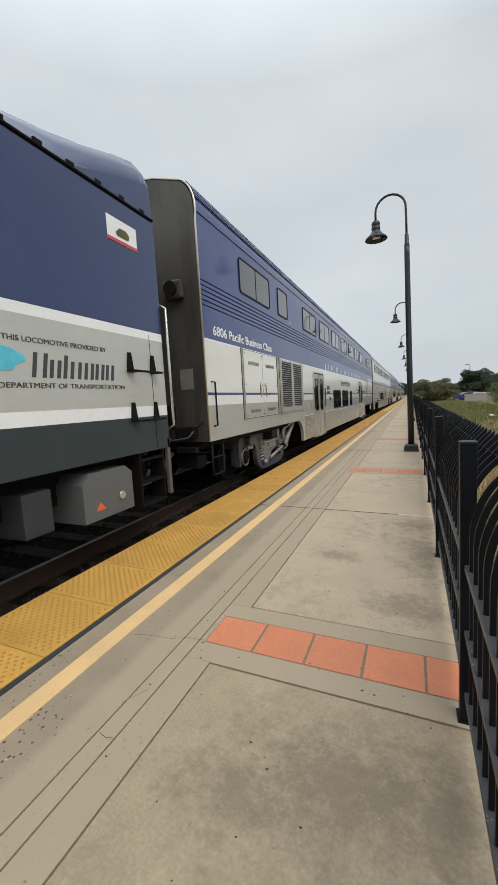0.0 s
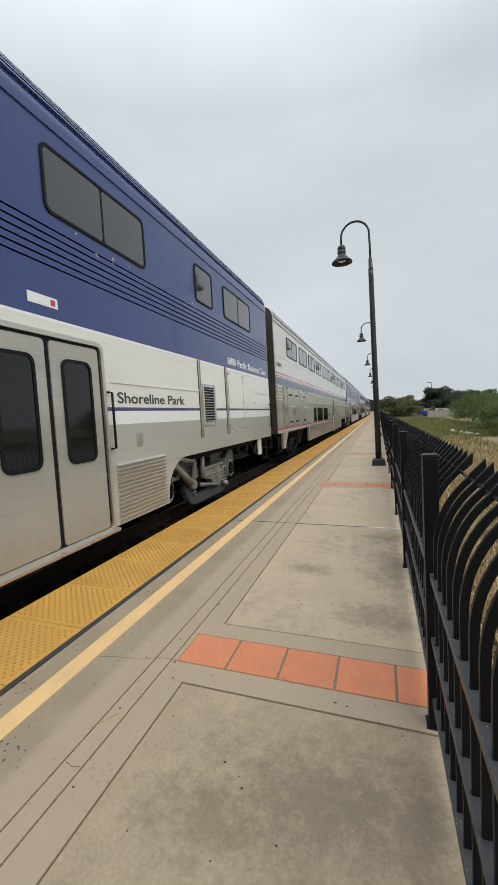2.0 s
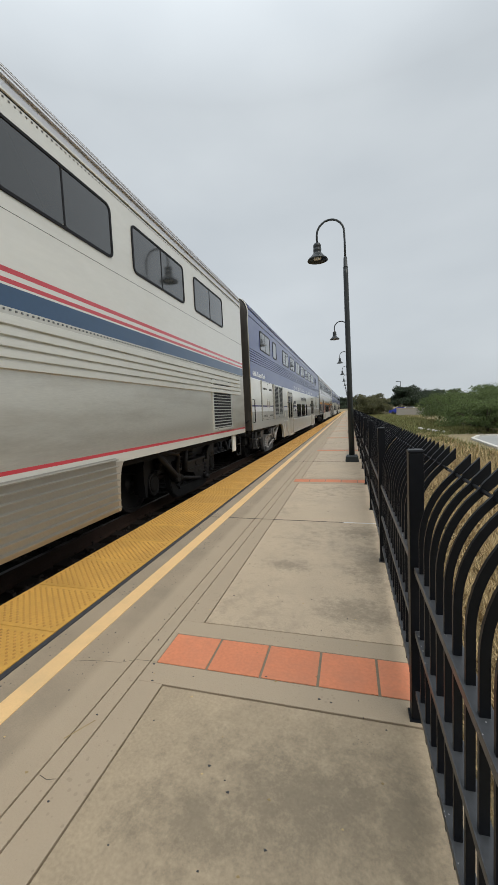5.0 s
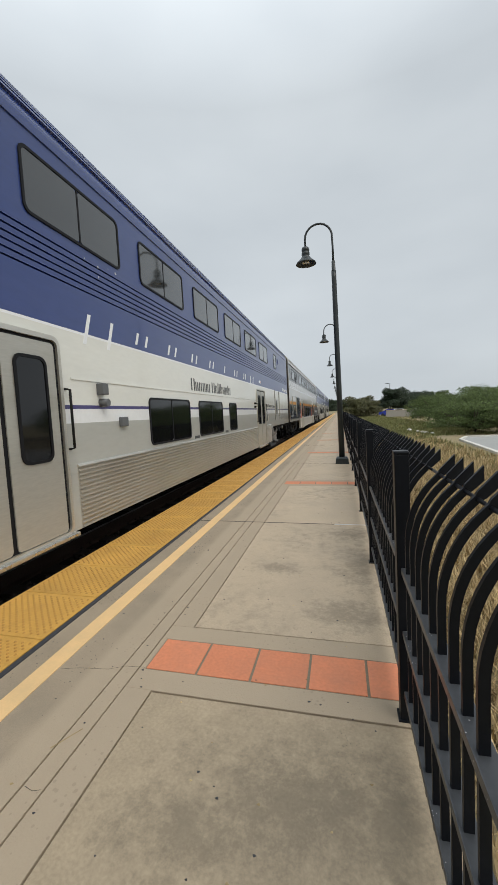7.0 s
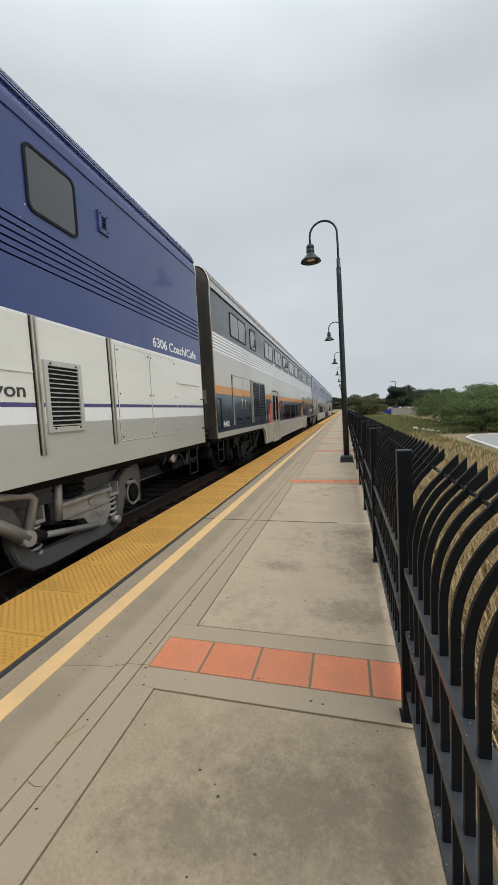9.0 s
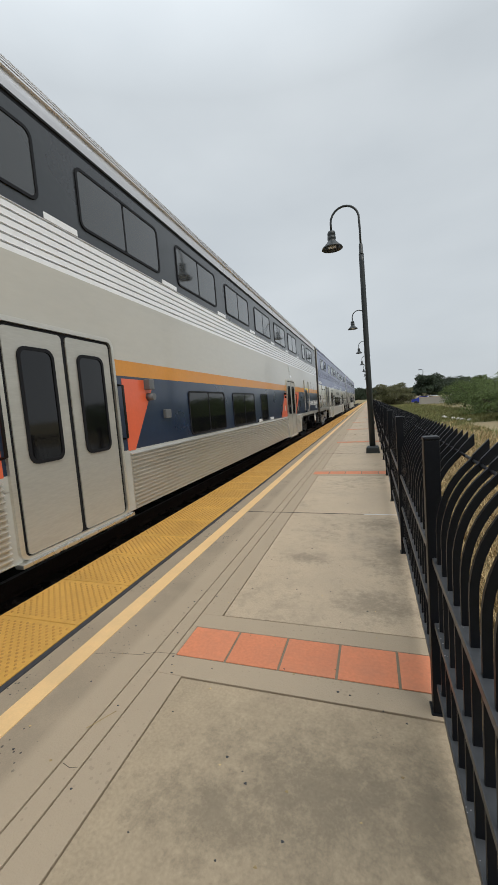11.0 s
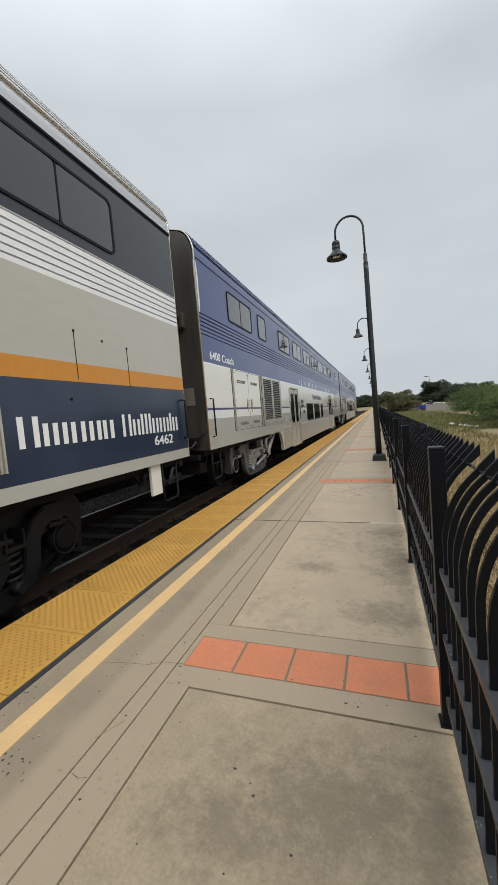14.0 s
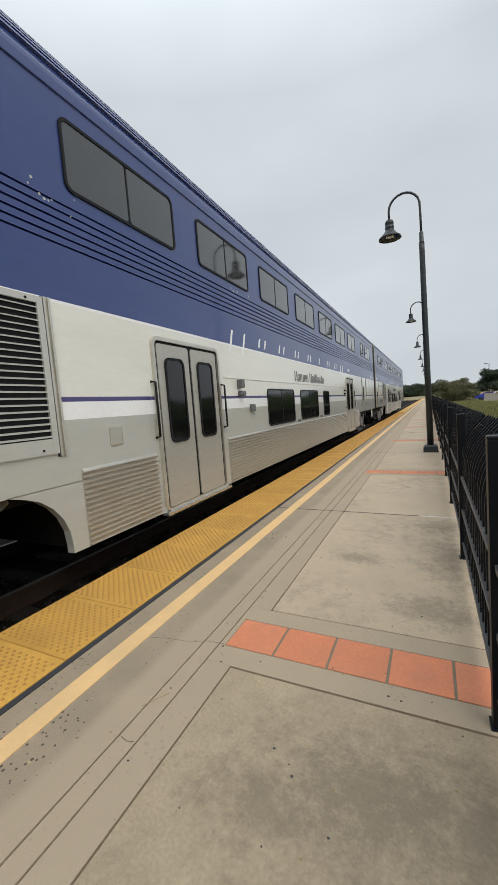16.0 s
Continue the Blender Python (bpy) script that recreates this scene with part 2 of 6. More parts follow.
LOCOBLUE = surface("dark_blue_locomotive_paint", (0.016, 0.033, 0.118), 0.33, 0, 0.10, 0.8, 9, 0.0006, (0.045, 0.055, 0.15), 0.4, coat=0.6)
CREAM = surface("off_white_train_paint", (0.76, 0.76, 0.70), 0.4, 0, 0.04, 1.1, 14, 0.0008, (0.52, 0.51, 0.46), 0.25, (1, 0.5, 2.0), coat=0.9)
SILVERPAINT = surface("silver_grey_paint", (0.52, 0.52, 0.48), 0.38, 0.25, 0.05, 1.1, 14, 0.0008, (0.37, 0.36, 0.33), 0.25, (1, 0.5, 2.0), coat=0.9)
WHITE = surface("white_stripe_paint", (0.84, 0.85, 0.86), 0.4, 0, 0.05, 2, 20, coat=0.9)
PURPLE = surface("violet_stripe_paint", (0.045, 0.035, 0.16), 0.4, 0, 0.08, 2, 20, coat=0.9)
STEEL = surface("brushed_stainless_steel", (0.62, 0.595, 0.53), 0.34, 0.75, 0.09, 1.5, 40, 0.0004, (0.38, 0.335, 0.27), 0.6, (1, 0.3, 2.0))
BRIGHT = surface("bright_stainless_trim", (0.66, 0.65, 0.62), 0.28, 0.9, 0.06, 4, 40)
FLUTED = surface("bright_fluted_steel", (0.70, 0.68, 0.61), 0.38, 0.6, 0.06, 2, 30, 0.0003, (0.52, 0.49, 0.42), 0.4, (1, 0.3, 2.0))
ROOFSTEEL = surface("corrugated_roof_steel", (0.64, 0.625, 0.62), 0.30, 0.8, 0.04, 2, 30, 0.0002, (0.50, 0.48, 0.47), 0.3)
FLUTESTEEL = surface("clean_fluted_steel", (0.60, 0.58, 0.525), 0.33, 0.75, 0.04, 1.5, 40, 0.0002, (0.48, 0.45, 0.39), 0.3)
RIDGESTEEL = surface("dull_ridged_steel", (0.44, 0.42, 0.37), 0.33, 0.75, 0.04, 1.5, 40, 0.0002, (0.34, 0.31, 0.26), 0.3)
SUPER = surface("cream_silver_side", (0.69, 0.68, 0.625), 0.38, 0.25, 0.04, 0.9, 12, 0.0008, (0.50, 0.48, 0.43), 0.25, (1, 0.5, 2.0), coat=0.9)
GREYSIDE = surface("warm_grey_side", (0.53, 0.50, 0.43), 0.38, 0.25, 0.04, 0.9, 12, 0.0008, (0.38, 0.36, 0.32), 0.25, (1, 0.5, 2.0), coat=0.9)
RED = surface("red_stripe_paint", (0.50, 0.03, 0.045), 0.4, 0, 0.08, 3, 30, coat=0.9)
BANDBLUE = surface("blue_stripe_paint", (0.022, 0.065, 0.14), 0.38, 0, 0.08, 2, 20, coat=0.6)
NAVY = surface("navy_train_paint", (0.007, 0.019, 0.05), 0.3, 0, 0.15, 1.2, 14, 0.0008, (0.03, 0.045, 0.085), 0.4, coat=0.6)
ORANGE = surface("orange_stripe_paint", (0.60, 0.235, 0.008), 0.45, 0, 0.08, 2, 30, 0.0, (0.60, 0.36, 0.12), 0.12, specks=0.9, speck_colour=(0.7, 0.68, 0.62), speck_scale=11.0, speck_from=0.55, coat=0.5)
YELLOW = surface("bright_yellow_paint", (0.80, 0.56, 0.03), 0.45, 0, 0.06, 2, 20)
VERMILION = surface("red_orange_paint", (0.70, 0.12, 0.045), 0.45, 0, 0.06, 2, 20, coat=0.5)
CHARCOAL = surface("charcoal_window_band", (0.028, 0.032, 0.037), 0.3, 0, 0.12, 1.2, 14, 0.0006, (0.06, 0.064, 0.07), 0.4, coat=0.4)
ENDPAINT = surface("dirty_end_sheet", (0.105, 0.097, 0.087), 0.4, 0.4, 0.15, 2.5, 20, 0.002, (0.05, 0.045, 0.04), 0.7, (1.6, 1, 0.35))
GASKET = surface("black_gasket_and_gutter_shade", (0.008, 0.008, 0.010), 0.55, 0, 0.1, spec=0.2)
# black fittings; below the cars this near black is shade put into the colour
DARK = surface("shade_and_fitting_black", (0.006, 0.0055, 0.005), 0.85, 0.0, 0.3, 4, 30, 0.003, spec=0.2)
TRUCK = surface("grey_truck_casting", (0.33, 0.325, 0.315), 0.45, 0.35, 0.16, 4, 40, 0.002, (0.20, 0.185, 0.17), 0.7)
TRUCKBAR = surface("dusty_equalizer_bar", (0.115, 0.112, 0.11), 0.55, 0.2, 0.14, 3, 40, 0.002, (0.12, 0.11, 0.10), 0.6)
# black castings, taken darker still for the shade round the trucks
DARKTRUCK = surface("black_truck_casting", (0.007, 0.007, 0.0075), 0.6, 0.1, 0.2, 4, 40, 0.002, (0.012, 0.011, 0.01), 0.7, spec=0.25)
WHEEL = surface("wheel_steel", (0.035, 0.032, 0.03), 0.55, 0.5, 0.2, 5, 40)
LOCOGREY = surface("dark_green_grey_paint", (0.030, 0.042, 0.045), 0.4, 0, 0.1, 1.0, 14, 0.0006, (0.05, 0.06, 0.06), 0.4)
TANKGREY = surface("grey_equipment_paint", (0.115, 0.12, 0.125), 0.5, 0, 0.08, 2, 30)
CYAN = surface("cyan_print", (0.10, 0.55, 0.72), 0.4, 0, 0.25, 5, 9)
INK = surface("dark_grey_lettering", (0.045, 0.047, 0.05), 0.45, 0, 0.1)
LEAF = surface("shrub_leaf", (0.078, 0.108, 0.036), 0.65, 0, 0.35, 1.2, 6, island=-0.6, spec=0.12)
LEAFDARK = surface("dark_tree_leaf", (0.028, 0.042, 0.022), 0.6, 0, 0.35, 1.2, 6, island=-0.5, spec=0.3)
LEAFOLIVE = surface("olive_shrub_leaf", (0.085, 0.085, 0.035), 0.6, 0, 0.35, 1.2, 6, island=-0.4, spec=0.3)
STRAW = surface("dry_grass", (0.42, 0.315, 0.165), 0.8, 0, 0.3, 2, 20, island=-0.5, spec=0.2)
WEED = surface("green_weed", (0.17, 0.18, 0.065), 0.7, 0, 0.3, 2, 20, island=-0.5, spec=0.3)
GROUND = surface("dry_field_soil", (0.27, 0.215, 0.12), 1.0, 0, 0.35, 0.8, 14, 0.02, (0.13, 0.145, 0.05), 0.9)
ASPHALT = surface("parking_asphalt", (0.33, 0.33, 0.315), 0.9, 0, 0.12, 1.5, 60, 0.003)
KERB = surface("pale_kerb", (0.62, 0.60, 0.55), 0.8, 0, 0.1, 2, 40, 0.002)
DOORSTEEL = surface("dull_door_steel", (0.49, 0.475, 0.425), 0.36, 0.5, 0.1, 1.5, 40, 0.0004, (0.36, 0.33, 0.28), 0.6, (1, 0.3, 2.0))
WEEDDRY = surface("olive_dry_grass", (0.25, 0.225, 0.10), 0.8, 0, 0.3, 2, 20, island=-0.5, spec=0.2)
BARK = surface("bark", (0.06, 0.045, 0.032), 0.9, 0, 0.3, 6, 30, 0.01)
WALLGREY = surface("rendered_wall", (0.33, 0.31, 0.28), 0.85, 0, 0.1, 1, 20)


def glass(name, colour, rough, coat=0.6, ior=1.6):
    m = bpy.data.materials.new(name)
    m.use_nodes = True
    n, l = m.node_tree.nodes, m.node_tree.links
    b = n["Principled BSDF"]
    b.inputs["Base Color"].default_value = (*colour, 1)
    b.inputs["Roughness"].default_value, b.inputs["IOR"].default_value = rough, ior
    b.inputs["Coat Weight"].default_value, b.inputs["Coat Roughness"].default_value = coat, 0.06
    noise_t, bp = n.new("ShaderNodeTexNoise"), n.new("ShaderNodeBump")
    noise_t.inputs["Scale"].default_value = 1.3
    bp.inputs["Strength"].default_value, bp.inputs["Distance"].default_value = 0.15, 0.004
    l.new(noise_t.outputs["Fac"], bp.inputs["Height"])
    l.new(bp.outputs["Normal"], b.inputs["Normal"])
    return m


PANE = glass("tinted_train_glass", (0.042, 0.045, 0.047), 0.06)
DARKPANE = glass("dark_train_glass", (0.004, 0.004, 0.005), 0.06, 0.0, 1.52)
LAMPGLASS = glass("lamp_lens", (0.5, 0.5, 0.48), 0.25)


# ---- building blocks ----
def mesh_of(name, bm, *mats):
    me = bpy.data.meshes.new(name)
    bm.normal_update()
    bm.to_mesh(me)
    bm.free()
    for m in mats:
        me.materials.append(m)
    return me


def part(name, bm, material, parent, label="", m=None):
    """One mesh object under a thing or under a part; bm may be a mesh that other parts share."""
    me = bm if isinstance(bm, bpy.types.Mesh) else mesh_of(name, bm, *(material if isinstance(material, (list, tuple)) else (material,)))
    ob = new(name, me)
    ob.parent = parent
    if m is not None:
        ob.matrix_basis = m
    if label:
        ob["label"] = label
    return ob


def thing(name, label, category, group="", at=(0, 0, 0), kind=""):
    ob = new(name)
    ob.location = at
    return tagged(ob, label, category, group, kind)


def block(bm, a, b, bevel=0.0, mat=0):
    """A box from corner a to corner b."""
    made = bmesh.ops.create_cube(bm, size=1)["verts"]
    for v in made:
        v.co = Vector([(a[i] + b[i]) / 2 + v.co[i] * (b[i] - a[i]) for i in range(3)])
    faces = list({f for v in made for f in v.link_faces})
    for f in faces:
        f.material_index = mat
    if bevel:
        edges = list({e for f in faces for e in f.edges})
        bmesh.ops.bevel(bm, geom=edges, offset=bevel, segments=2, affect="EDGES", profile=0.6)
    return bm


def boxed(a, b, bevel=0.0):
    return block(bmesh.new(), a, b, bevel)


def tube(bm, pts, r, sides=8, caps=True):
    """A round bar through the points; r one radius or one for each point."""
    pts = [Vector(p) for p in pts]
    radii = r if isinstance(r, (list, tuple)) else [r] * len(pts)
    rings, side = [], None
    for i, p in enumerate(pts):
        d = (pts[min(i + 1, len(pts) - 1)] - pts[max(i - 1, 0)]).normalized()
        if side is None:
            side = d.orthogonal().normalized()
        side = (side - d * side.dot(d)).normalized()
        up = d.cross(side)
        rings.append([bm.verts.new(p + (side * math.cos(a) + up * math.sin(a)) * radii[i]) for a in (2 * math.pi * k / sides for k in range(sides))])
    for a, b in zip(rings, rings[1:]):
        for k in range(sides):
            f = bm.faces.new((a[k], a[(k + 1) % sides], b[(k + 1) % sides], b[k]))
            f.smooth = True
    if caps:
        bm.faces.new(rings[0][::-1])
        bm.faces.new(rings[-1])
    return bm


def lathe(bm, axis_pts, sides=24):
    """A turned form about z: (radius, z) pairs."""
    rings = [[bm.verts.new((r * math.cos(2 * math.pi * k / sides), r * math.sin(2 * math.pi * k / sides), z)) for k in range(sides)] for r, z in axis_pts]
    for a, b in zip(rings, rings[1:]):
        for k in range(sides):
            f = bm.faces.new((a[k], a[(k + 1) % sides], b[(k + 1) % sides], b[k]))
            f.smooth = True
    bm.faces.new(rings[0][::-1])
    bm.faces.new(rings[-1])
    return bm


def outline(y0, y1, z0, z1, r, n=5):
    pts = []
    for cy, cz, a0 in ((y1 - r, z1 - r, 0), (y0 + r, z1 - r, 90), (y0 + r, z0 + r, 180), (y1 - r, z0 + r, 270)):
        for k in range(n + 1):
            a = radians(a0 + 90 * k / n)
            pts.append((cy + r * math.cos(a), cz + r * math.sin(a)))
    return pts


def plate(bm, pts, x0, x1):
    """A flat plate of the outline (y, z), from depth x0 to its face at x1."""
    back, front = [bm.verts.new((x0, y, z)) for y, z in pts], [bm.verts.new((x1, y, z)) for y, z in pts]
    bm.faces.new(front)
    for k in range(len(pts)):
        bm.faces.new((back[k], back[(k + 1) % len(pts)], front[(k + 1) % len(pts)], front[k]))
    return bm


def ring(bm, outer, inner, x0, x1):
    """A frame between two outlines of as many points."""
    a, b = [bm.verts.new((x1, y, z)) for y, z in outer], [bm.verts.new((x1, y, z)) for y, z in inner]
    c, d = [bm.verts.new((x0, y, z)) for y, z in outer], [bm.verts.new((x0, y, z)) for y, z in inner]
    n = len(outer)
    for k in range(n):
        j = (k + 1) % n
        bm.faces.new((a[k], a[j], b[j], b[k]))
        bm.faces.new((c[k], c[j], a[j], a[k]))
        bm.faces.new((b[k], b[j], d[j], d[k]))
    return bm


def extrude(bm, prof, y0, y1, mats, steps=1):
    """A section (x, z) drawn out along y; mats: one material number for each side of the section."""
    rows = [[bm.verts.new((x, y0 + (y1 - y0) * s / steps, z)) for x, z in prof] for s in range(steps + 1)]
    for a, b in zip(rows, rows[1:]):
        for k in range(len(prof) - 1):
            f = bm.faces.new((a[k], b[k], b[k + 1], a[k + 1]))
            f.material_index = mats[k]
    return rows


def lettering(text, size, material, width=None):
    """Flat letters as a mesh that reads along y and stands up in z, facing +x."""
    curve = bpy.data.curves.new("lettering", "FONT")
    curve.body, curve.size, curve.extrude = text, size / 0.7, 0.002
    curve.offset = size * 0.014 if size > 0.1 else 0.0
    temp = new("lettering", curve)
    bpy.context.view_layer.update()
    me = bpy.data.meshes.new_from_object(temp.evaluated_get(bpy.context.evaluated_depsgraph_get()))
    bpy.data.objects.remove(temp)
    xs = [v.co.x for v in me.vertices]
    k = width / (max(xs) - min(xs)) if width else 1.0
    lo = min(xs)
    for v in me.vertices:
        v.co = Vector((v.co.z, (v.co.x - lo) * k, v.co.y))
    me.materials.clear()
    me.materials.append(material)
    return me

# ---- large structure ----
SLOPE = math.tan(radians(0.9))       # the platform falls away from the track
RAIL_Z = -0.22                       # top of rail; platform edge is z = 0
CX = -1.763                          # middle of the track
PLAT_END = 190.0

bm = bmesh.new()
bmesh.ops.create_grid(bm, x_segments=60, y_segments=60, size=0.5)
for v in bm.verts:
    v.co = Vector((v.co.x * 900 + 60, v.co.y * 1400 + 500, -0.52))
    if v.co.y > 150:
        v.co.z += min(9, (v.co.y - 150) * 0.012)
ground = tagged(new("ground", mesh_of("ground", bm, GROUND)), "dry grassy open ground reaching the horizon", "ground", kind="structure")

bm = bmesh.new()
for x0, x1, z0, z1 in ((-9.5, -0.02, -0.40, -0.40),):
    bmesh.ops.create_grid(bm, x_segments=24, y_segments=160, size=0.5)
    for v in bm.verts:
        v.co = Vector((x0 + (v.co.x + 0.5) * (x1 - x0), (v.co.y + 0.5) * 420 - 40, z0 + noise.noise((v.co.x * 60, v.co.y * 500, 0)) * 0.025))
ballast_bed = tagged(new("ballast_bed", mesh_of("ballast_bed", bm, SOIL)), "ballast bed coloured near black for the shade under the train", "ballast", kind="structure")


def rail(x, label):
    bm = bmesh.new()
    prof = [(-0.07, -0.17), (-0.07, -0.155), (-0.01, -0.14), (-0.01, -0.045), (-0.036, -0.035), (-0.036, -0.004), (-0.03, 0.0), (0.03, 0.0), (0.036, -0.004), (0.036, -0.035), (0.01, -0.045), (0.01, -0.14), (0.07, -0.155), (0.07, -0.17)]
    extrude(bm, [(a, b) for a, b in prof], -40, 380, [0] * 6 + [1] + [0] * 6)
    ob = new("rail", mesh_of("rail", bm, RUST, RAILTOP))
    ob.location = (x, 0, RAIL_Z)
    return tagged(ob, label, "rail", "rails", "structure")


for x in (CX - 0.75, CX + 0.75):
    rail(x, "rusty steel rail with a polished running top")
for x in (CX - 4.9, CX - 3.4):
    rail(x, "rusty steel rail of the second track")

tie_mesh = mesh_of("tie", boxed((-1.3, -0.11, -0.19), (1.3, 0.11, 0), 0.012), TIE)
for i in range(130):
    tie = new("tie", tie_mesh)
    tie.location, tie.rotation_euler = (CX + random.uniform(-0.03, 0.03), -12 + i * 0.55, RAIL_Z - 0.155), (0, 0, random.uniform(-0.02, 0.02))
    tagged(tie, "creosoted timber railway tie, darkened further for the train's shade", "railway tie", "ties under the track", "structure")

stone_v, stone_f = [], []
for i in range(11000):
    band = random.random()
    x = random.uniform(-0.75, -0.03) if band < 0.4 else random.uniform(-3.7, -0.75) if band < 0.65 else random.uniform(-5.6, -3.7)
    y, r = random.triangular(0.5, 34, 3), random.uniform(0.012, 0.03)
    c = Vector((x, y, -0.385 + random.uniform(0, 0.03)))
    turn, k = Euler([random.uniform(0, 6.28) for _ in range(3)]).to_matrix(), len(stone_v)
    for d in ((1, 0, 0), (-1, 0, 0), (0, 1, 0), (0, -1, 0), (0, 0, 1), (0, 0, -1)):
        stone_v.append(c + turn @ (Vector(d) * r * random.uniform(0.7, 1.3)))
    stone_f += [(k + a, k + b, k + e) for a, b, e in ((0, 2, 4), (2, 1, 4), (1, 3, 4), (3, 0, 4), (2, 0, 5), (1, 2, 5), (3, 1, 5), (0, 3, 5))]
stone_mesh = bpy.data.meshes.new("ballast_stones")
stone_mesh.from_pydata(stone_v, [], stone_f)
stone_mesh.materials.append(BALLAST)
stones = tagged(new("ballast_stones", stone_mesh), "loose crushed ballast stones, darkened for the train's shade", "ballast", kind="stuff")

# platform: a bed of dark joint filler that carries slabs, tiles and tactile panels
def sloped(x):
    return -SLOPE * x


bm = boxed((0.0, -9, -0.5), (2.86, PLAT_END, 0))
for v in bm.verts:
    v.co.z = sloped(v.co.x) - 0.03 if v.co.z > -0.1 else -0.55
platform = tagged(new("platform", mesh_of("platform", bm, JOINT)), "long concrete railway platform with scored joints and worn slabs", "platform", kind="structure")

bm = bmesh.new()
block(bm, (-0.012, -9, -0.17), (-0.001, PLAT_END, -0.005))
part("edge_beam", bm, RUST, platform, "dark rust-stained platform edge")
bm = bmesh.new()
block(bm, (0.652, -9, -0.03), (0.69, PLAT_END, 0.0))
for v in bm.verts:
    v.co.z += sloped(v.co.x)
part("rubber_strip", bm, RUBBER, platform, "dark rubber strip beside the tactile panels")
bm = bmesh.new()
for i in range(-3, 68):
    y0 = 2.115 + 2.75 * i
    block(bm, (0.835, y0, -0.006), (0.945, y0 + 2.7495, 0.0045))
for v in bm.verts:
    v.co.z += sloped(v.co.x)
part("painted_line", bm, LINE, platform, "worn cream yellow painted safety line")

# hairline cracks across the narrow slabs
for run in ([(0.96, 1.90), (1.05, 1.925), (1.13, 1.935), (1.22, 1.945), (1.30, 1.985), (1.36, 1.99), (1.41, 1.995)], [(1.30, 1.30), (1.34, 1.29), (1.37, 1.30)], [(1.293, 4.4), (1.34, 4.42), (1.374, 4.40)]):
    c = bmesh.new()
    for (ax, ay), (bx, by) in zip(run, run[1:]):
        c.faces.new([c.verts.new((x, y, sloped(x) + 0.0006)) for x, y in ((ax, ay - 0.0013), (bx, by - 0.0011), (bx, by + 0.0011), (ax, ay + 0.0013))])
    part("crack", c, JOINT, platform)
scuff = bmesh.new()
scuff.faces.new([scuff.verts.new((x, y, sloped(x) + 0.0007)) for x, y in ((1.27, 1.46), (1.276, 1.458), (1.345, 1.57), (1.340, 1.573))])
part("paint_scuff", scuff, STRAW, platform)

# pale grit and dark pits lying on the worn slabs
for name, count, mat_of, label in (("pale_grit", 36, STRAW, "pale bits of grit and straw on the slabs"), ("dark_grit", 70, RUBBER, "dark specks of gum and grit on the slabs")):
    grit = bmesh.new()
    for i in range(count):
        x, y, r, turn = random.uniform(0.98, 2.62), random.triangular(0.6, 7.0, 1.2), random.uniform(0.0022, 0.0058), random.uniform(0, 6.28)
        rim = [(x + r * (1.7 if k % 2 else 0.8) * math.cos(turn + k * 1.05), y + r * math.sin(turn + k * 1.05)) for k in range(6)]
        low = [grit.verts.new((a, b, sloped(a) + 0.0002)) for a, b in rim]
        high = [grit.verts.new((x + (a - x) * 0.6, y + (b - y) * 0.6, sloped(a) + 0.0022)) for a, b in rim]
        grit.faces.new(high)
        for k in range(6):
            grit.faces.new((low[k], low[(k + 1) % 6], high[(k + 1) % 6], high[k]))
    tagged(part(name, grit, mat_of, platform, label), kind="stuff")

# ---- fence ----
fence = thing("fence", "black steel fence with outward curving flat pickets along the platform", "fence")
POSTS = [1.90 + 1.75 * i for i in range(-3, 86)]
post_bm = block(bmesh.new(), (2.687, -0.029, -0.06), (2.745, 0.029, 1.108), 0.004)
block(post_bm, (2.685, -0.031, 1.105), (2.747, 0.031, 1.122), 0.008)
block(post_bm, (2.678, -0.038, -0.06), (2.754, 0.038, -0.036), 0.003)
post_mesh = mesh_of("post", post_bm, FENCE)
for y in POSTS:
    part("post", post_mesh, FENCE, fence, m=pose(0, y, 0))
for z, wide in ((0.635, 0.046), (0.365, 0.044), (0.10, 0.044)):
    for y0, y1 in zip(POSTS, POSTS[1:]):
        part("rail", boxed((2.70, y0 + 0.045, z - 0.02), (2.70 + wide, y1 - 0.045, z + 0.006), 0.003), FENCERAIL, fence)
for y0, y1 in zip(POSTS, POSTS[1:]):
    part("tip_rod", tube(bmesh.new(), [(2.841, y0, 1.036), (2.841, y1, 1.036)], 0.006, 6), FENCE, fence)


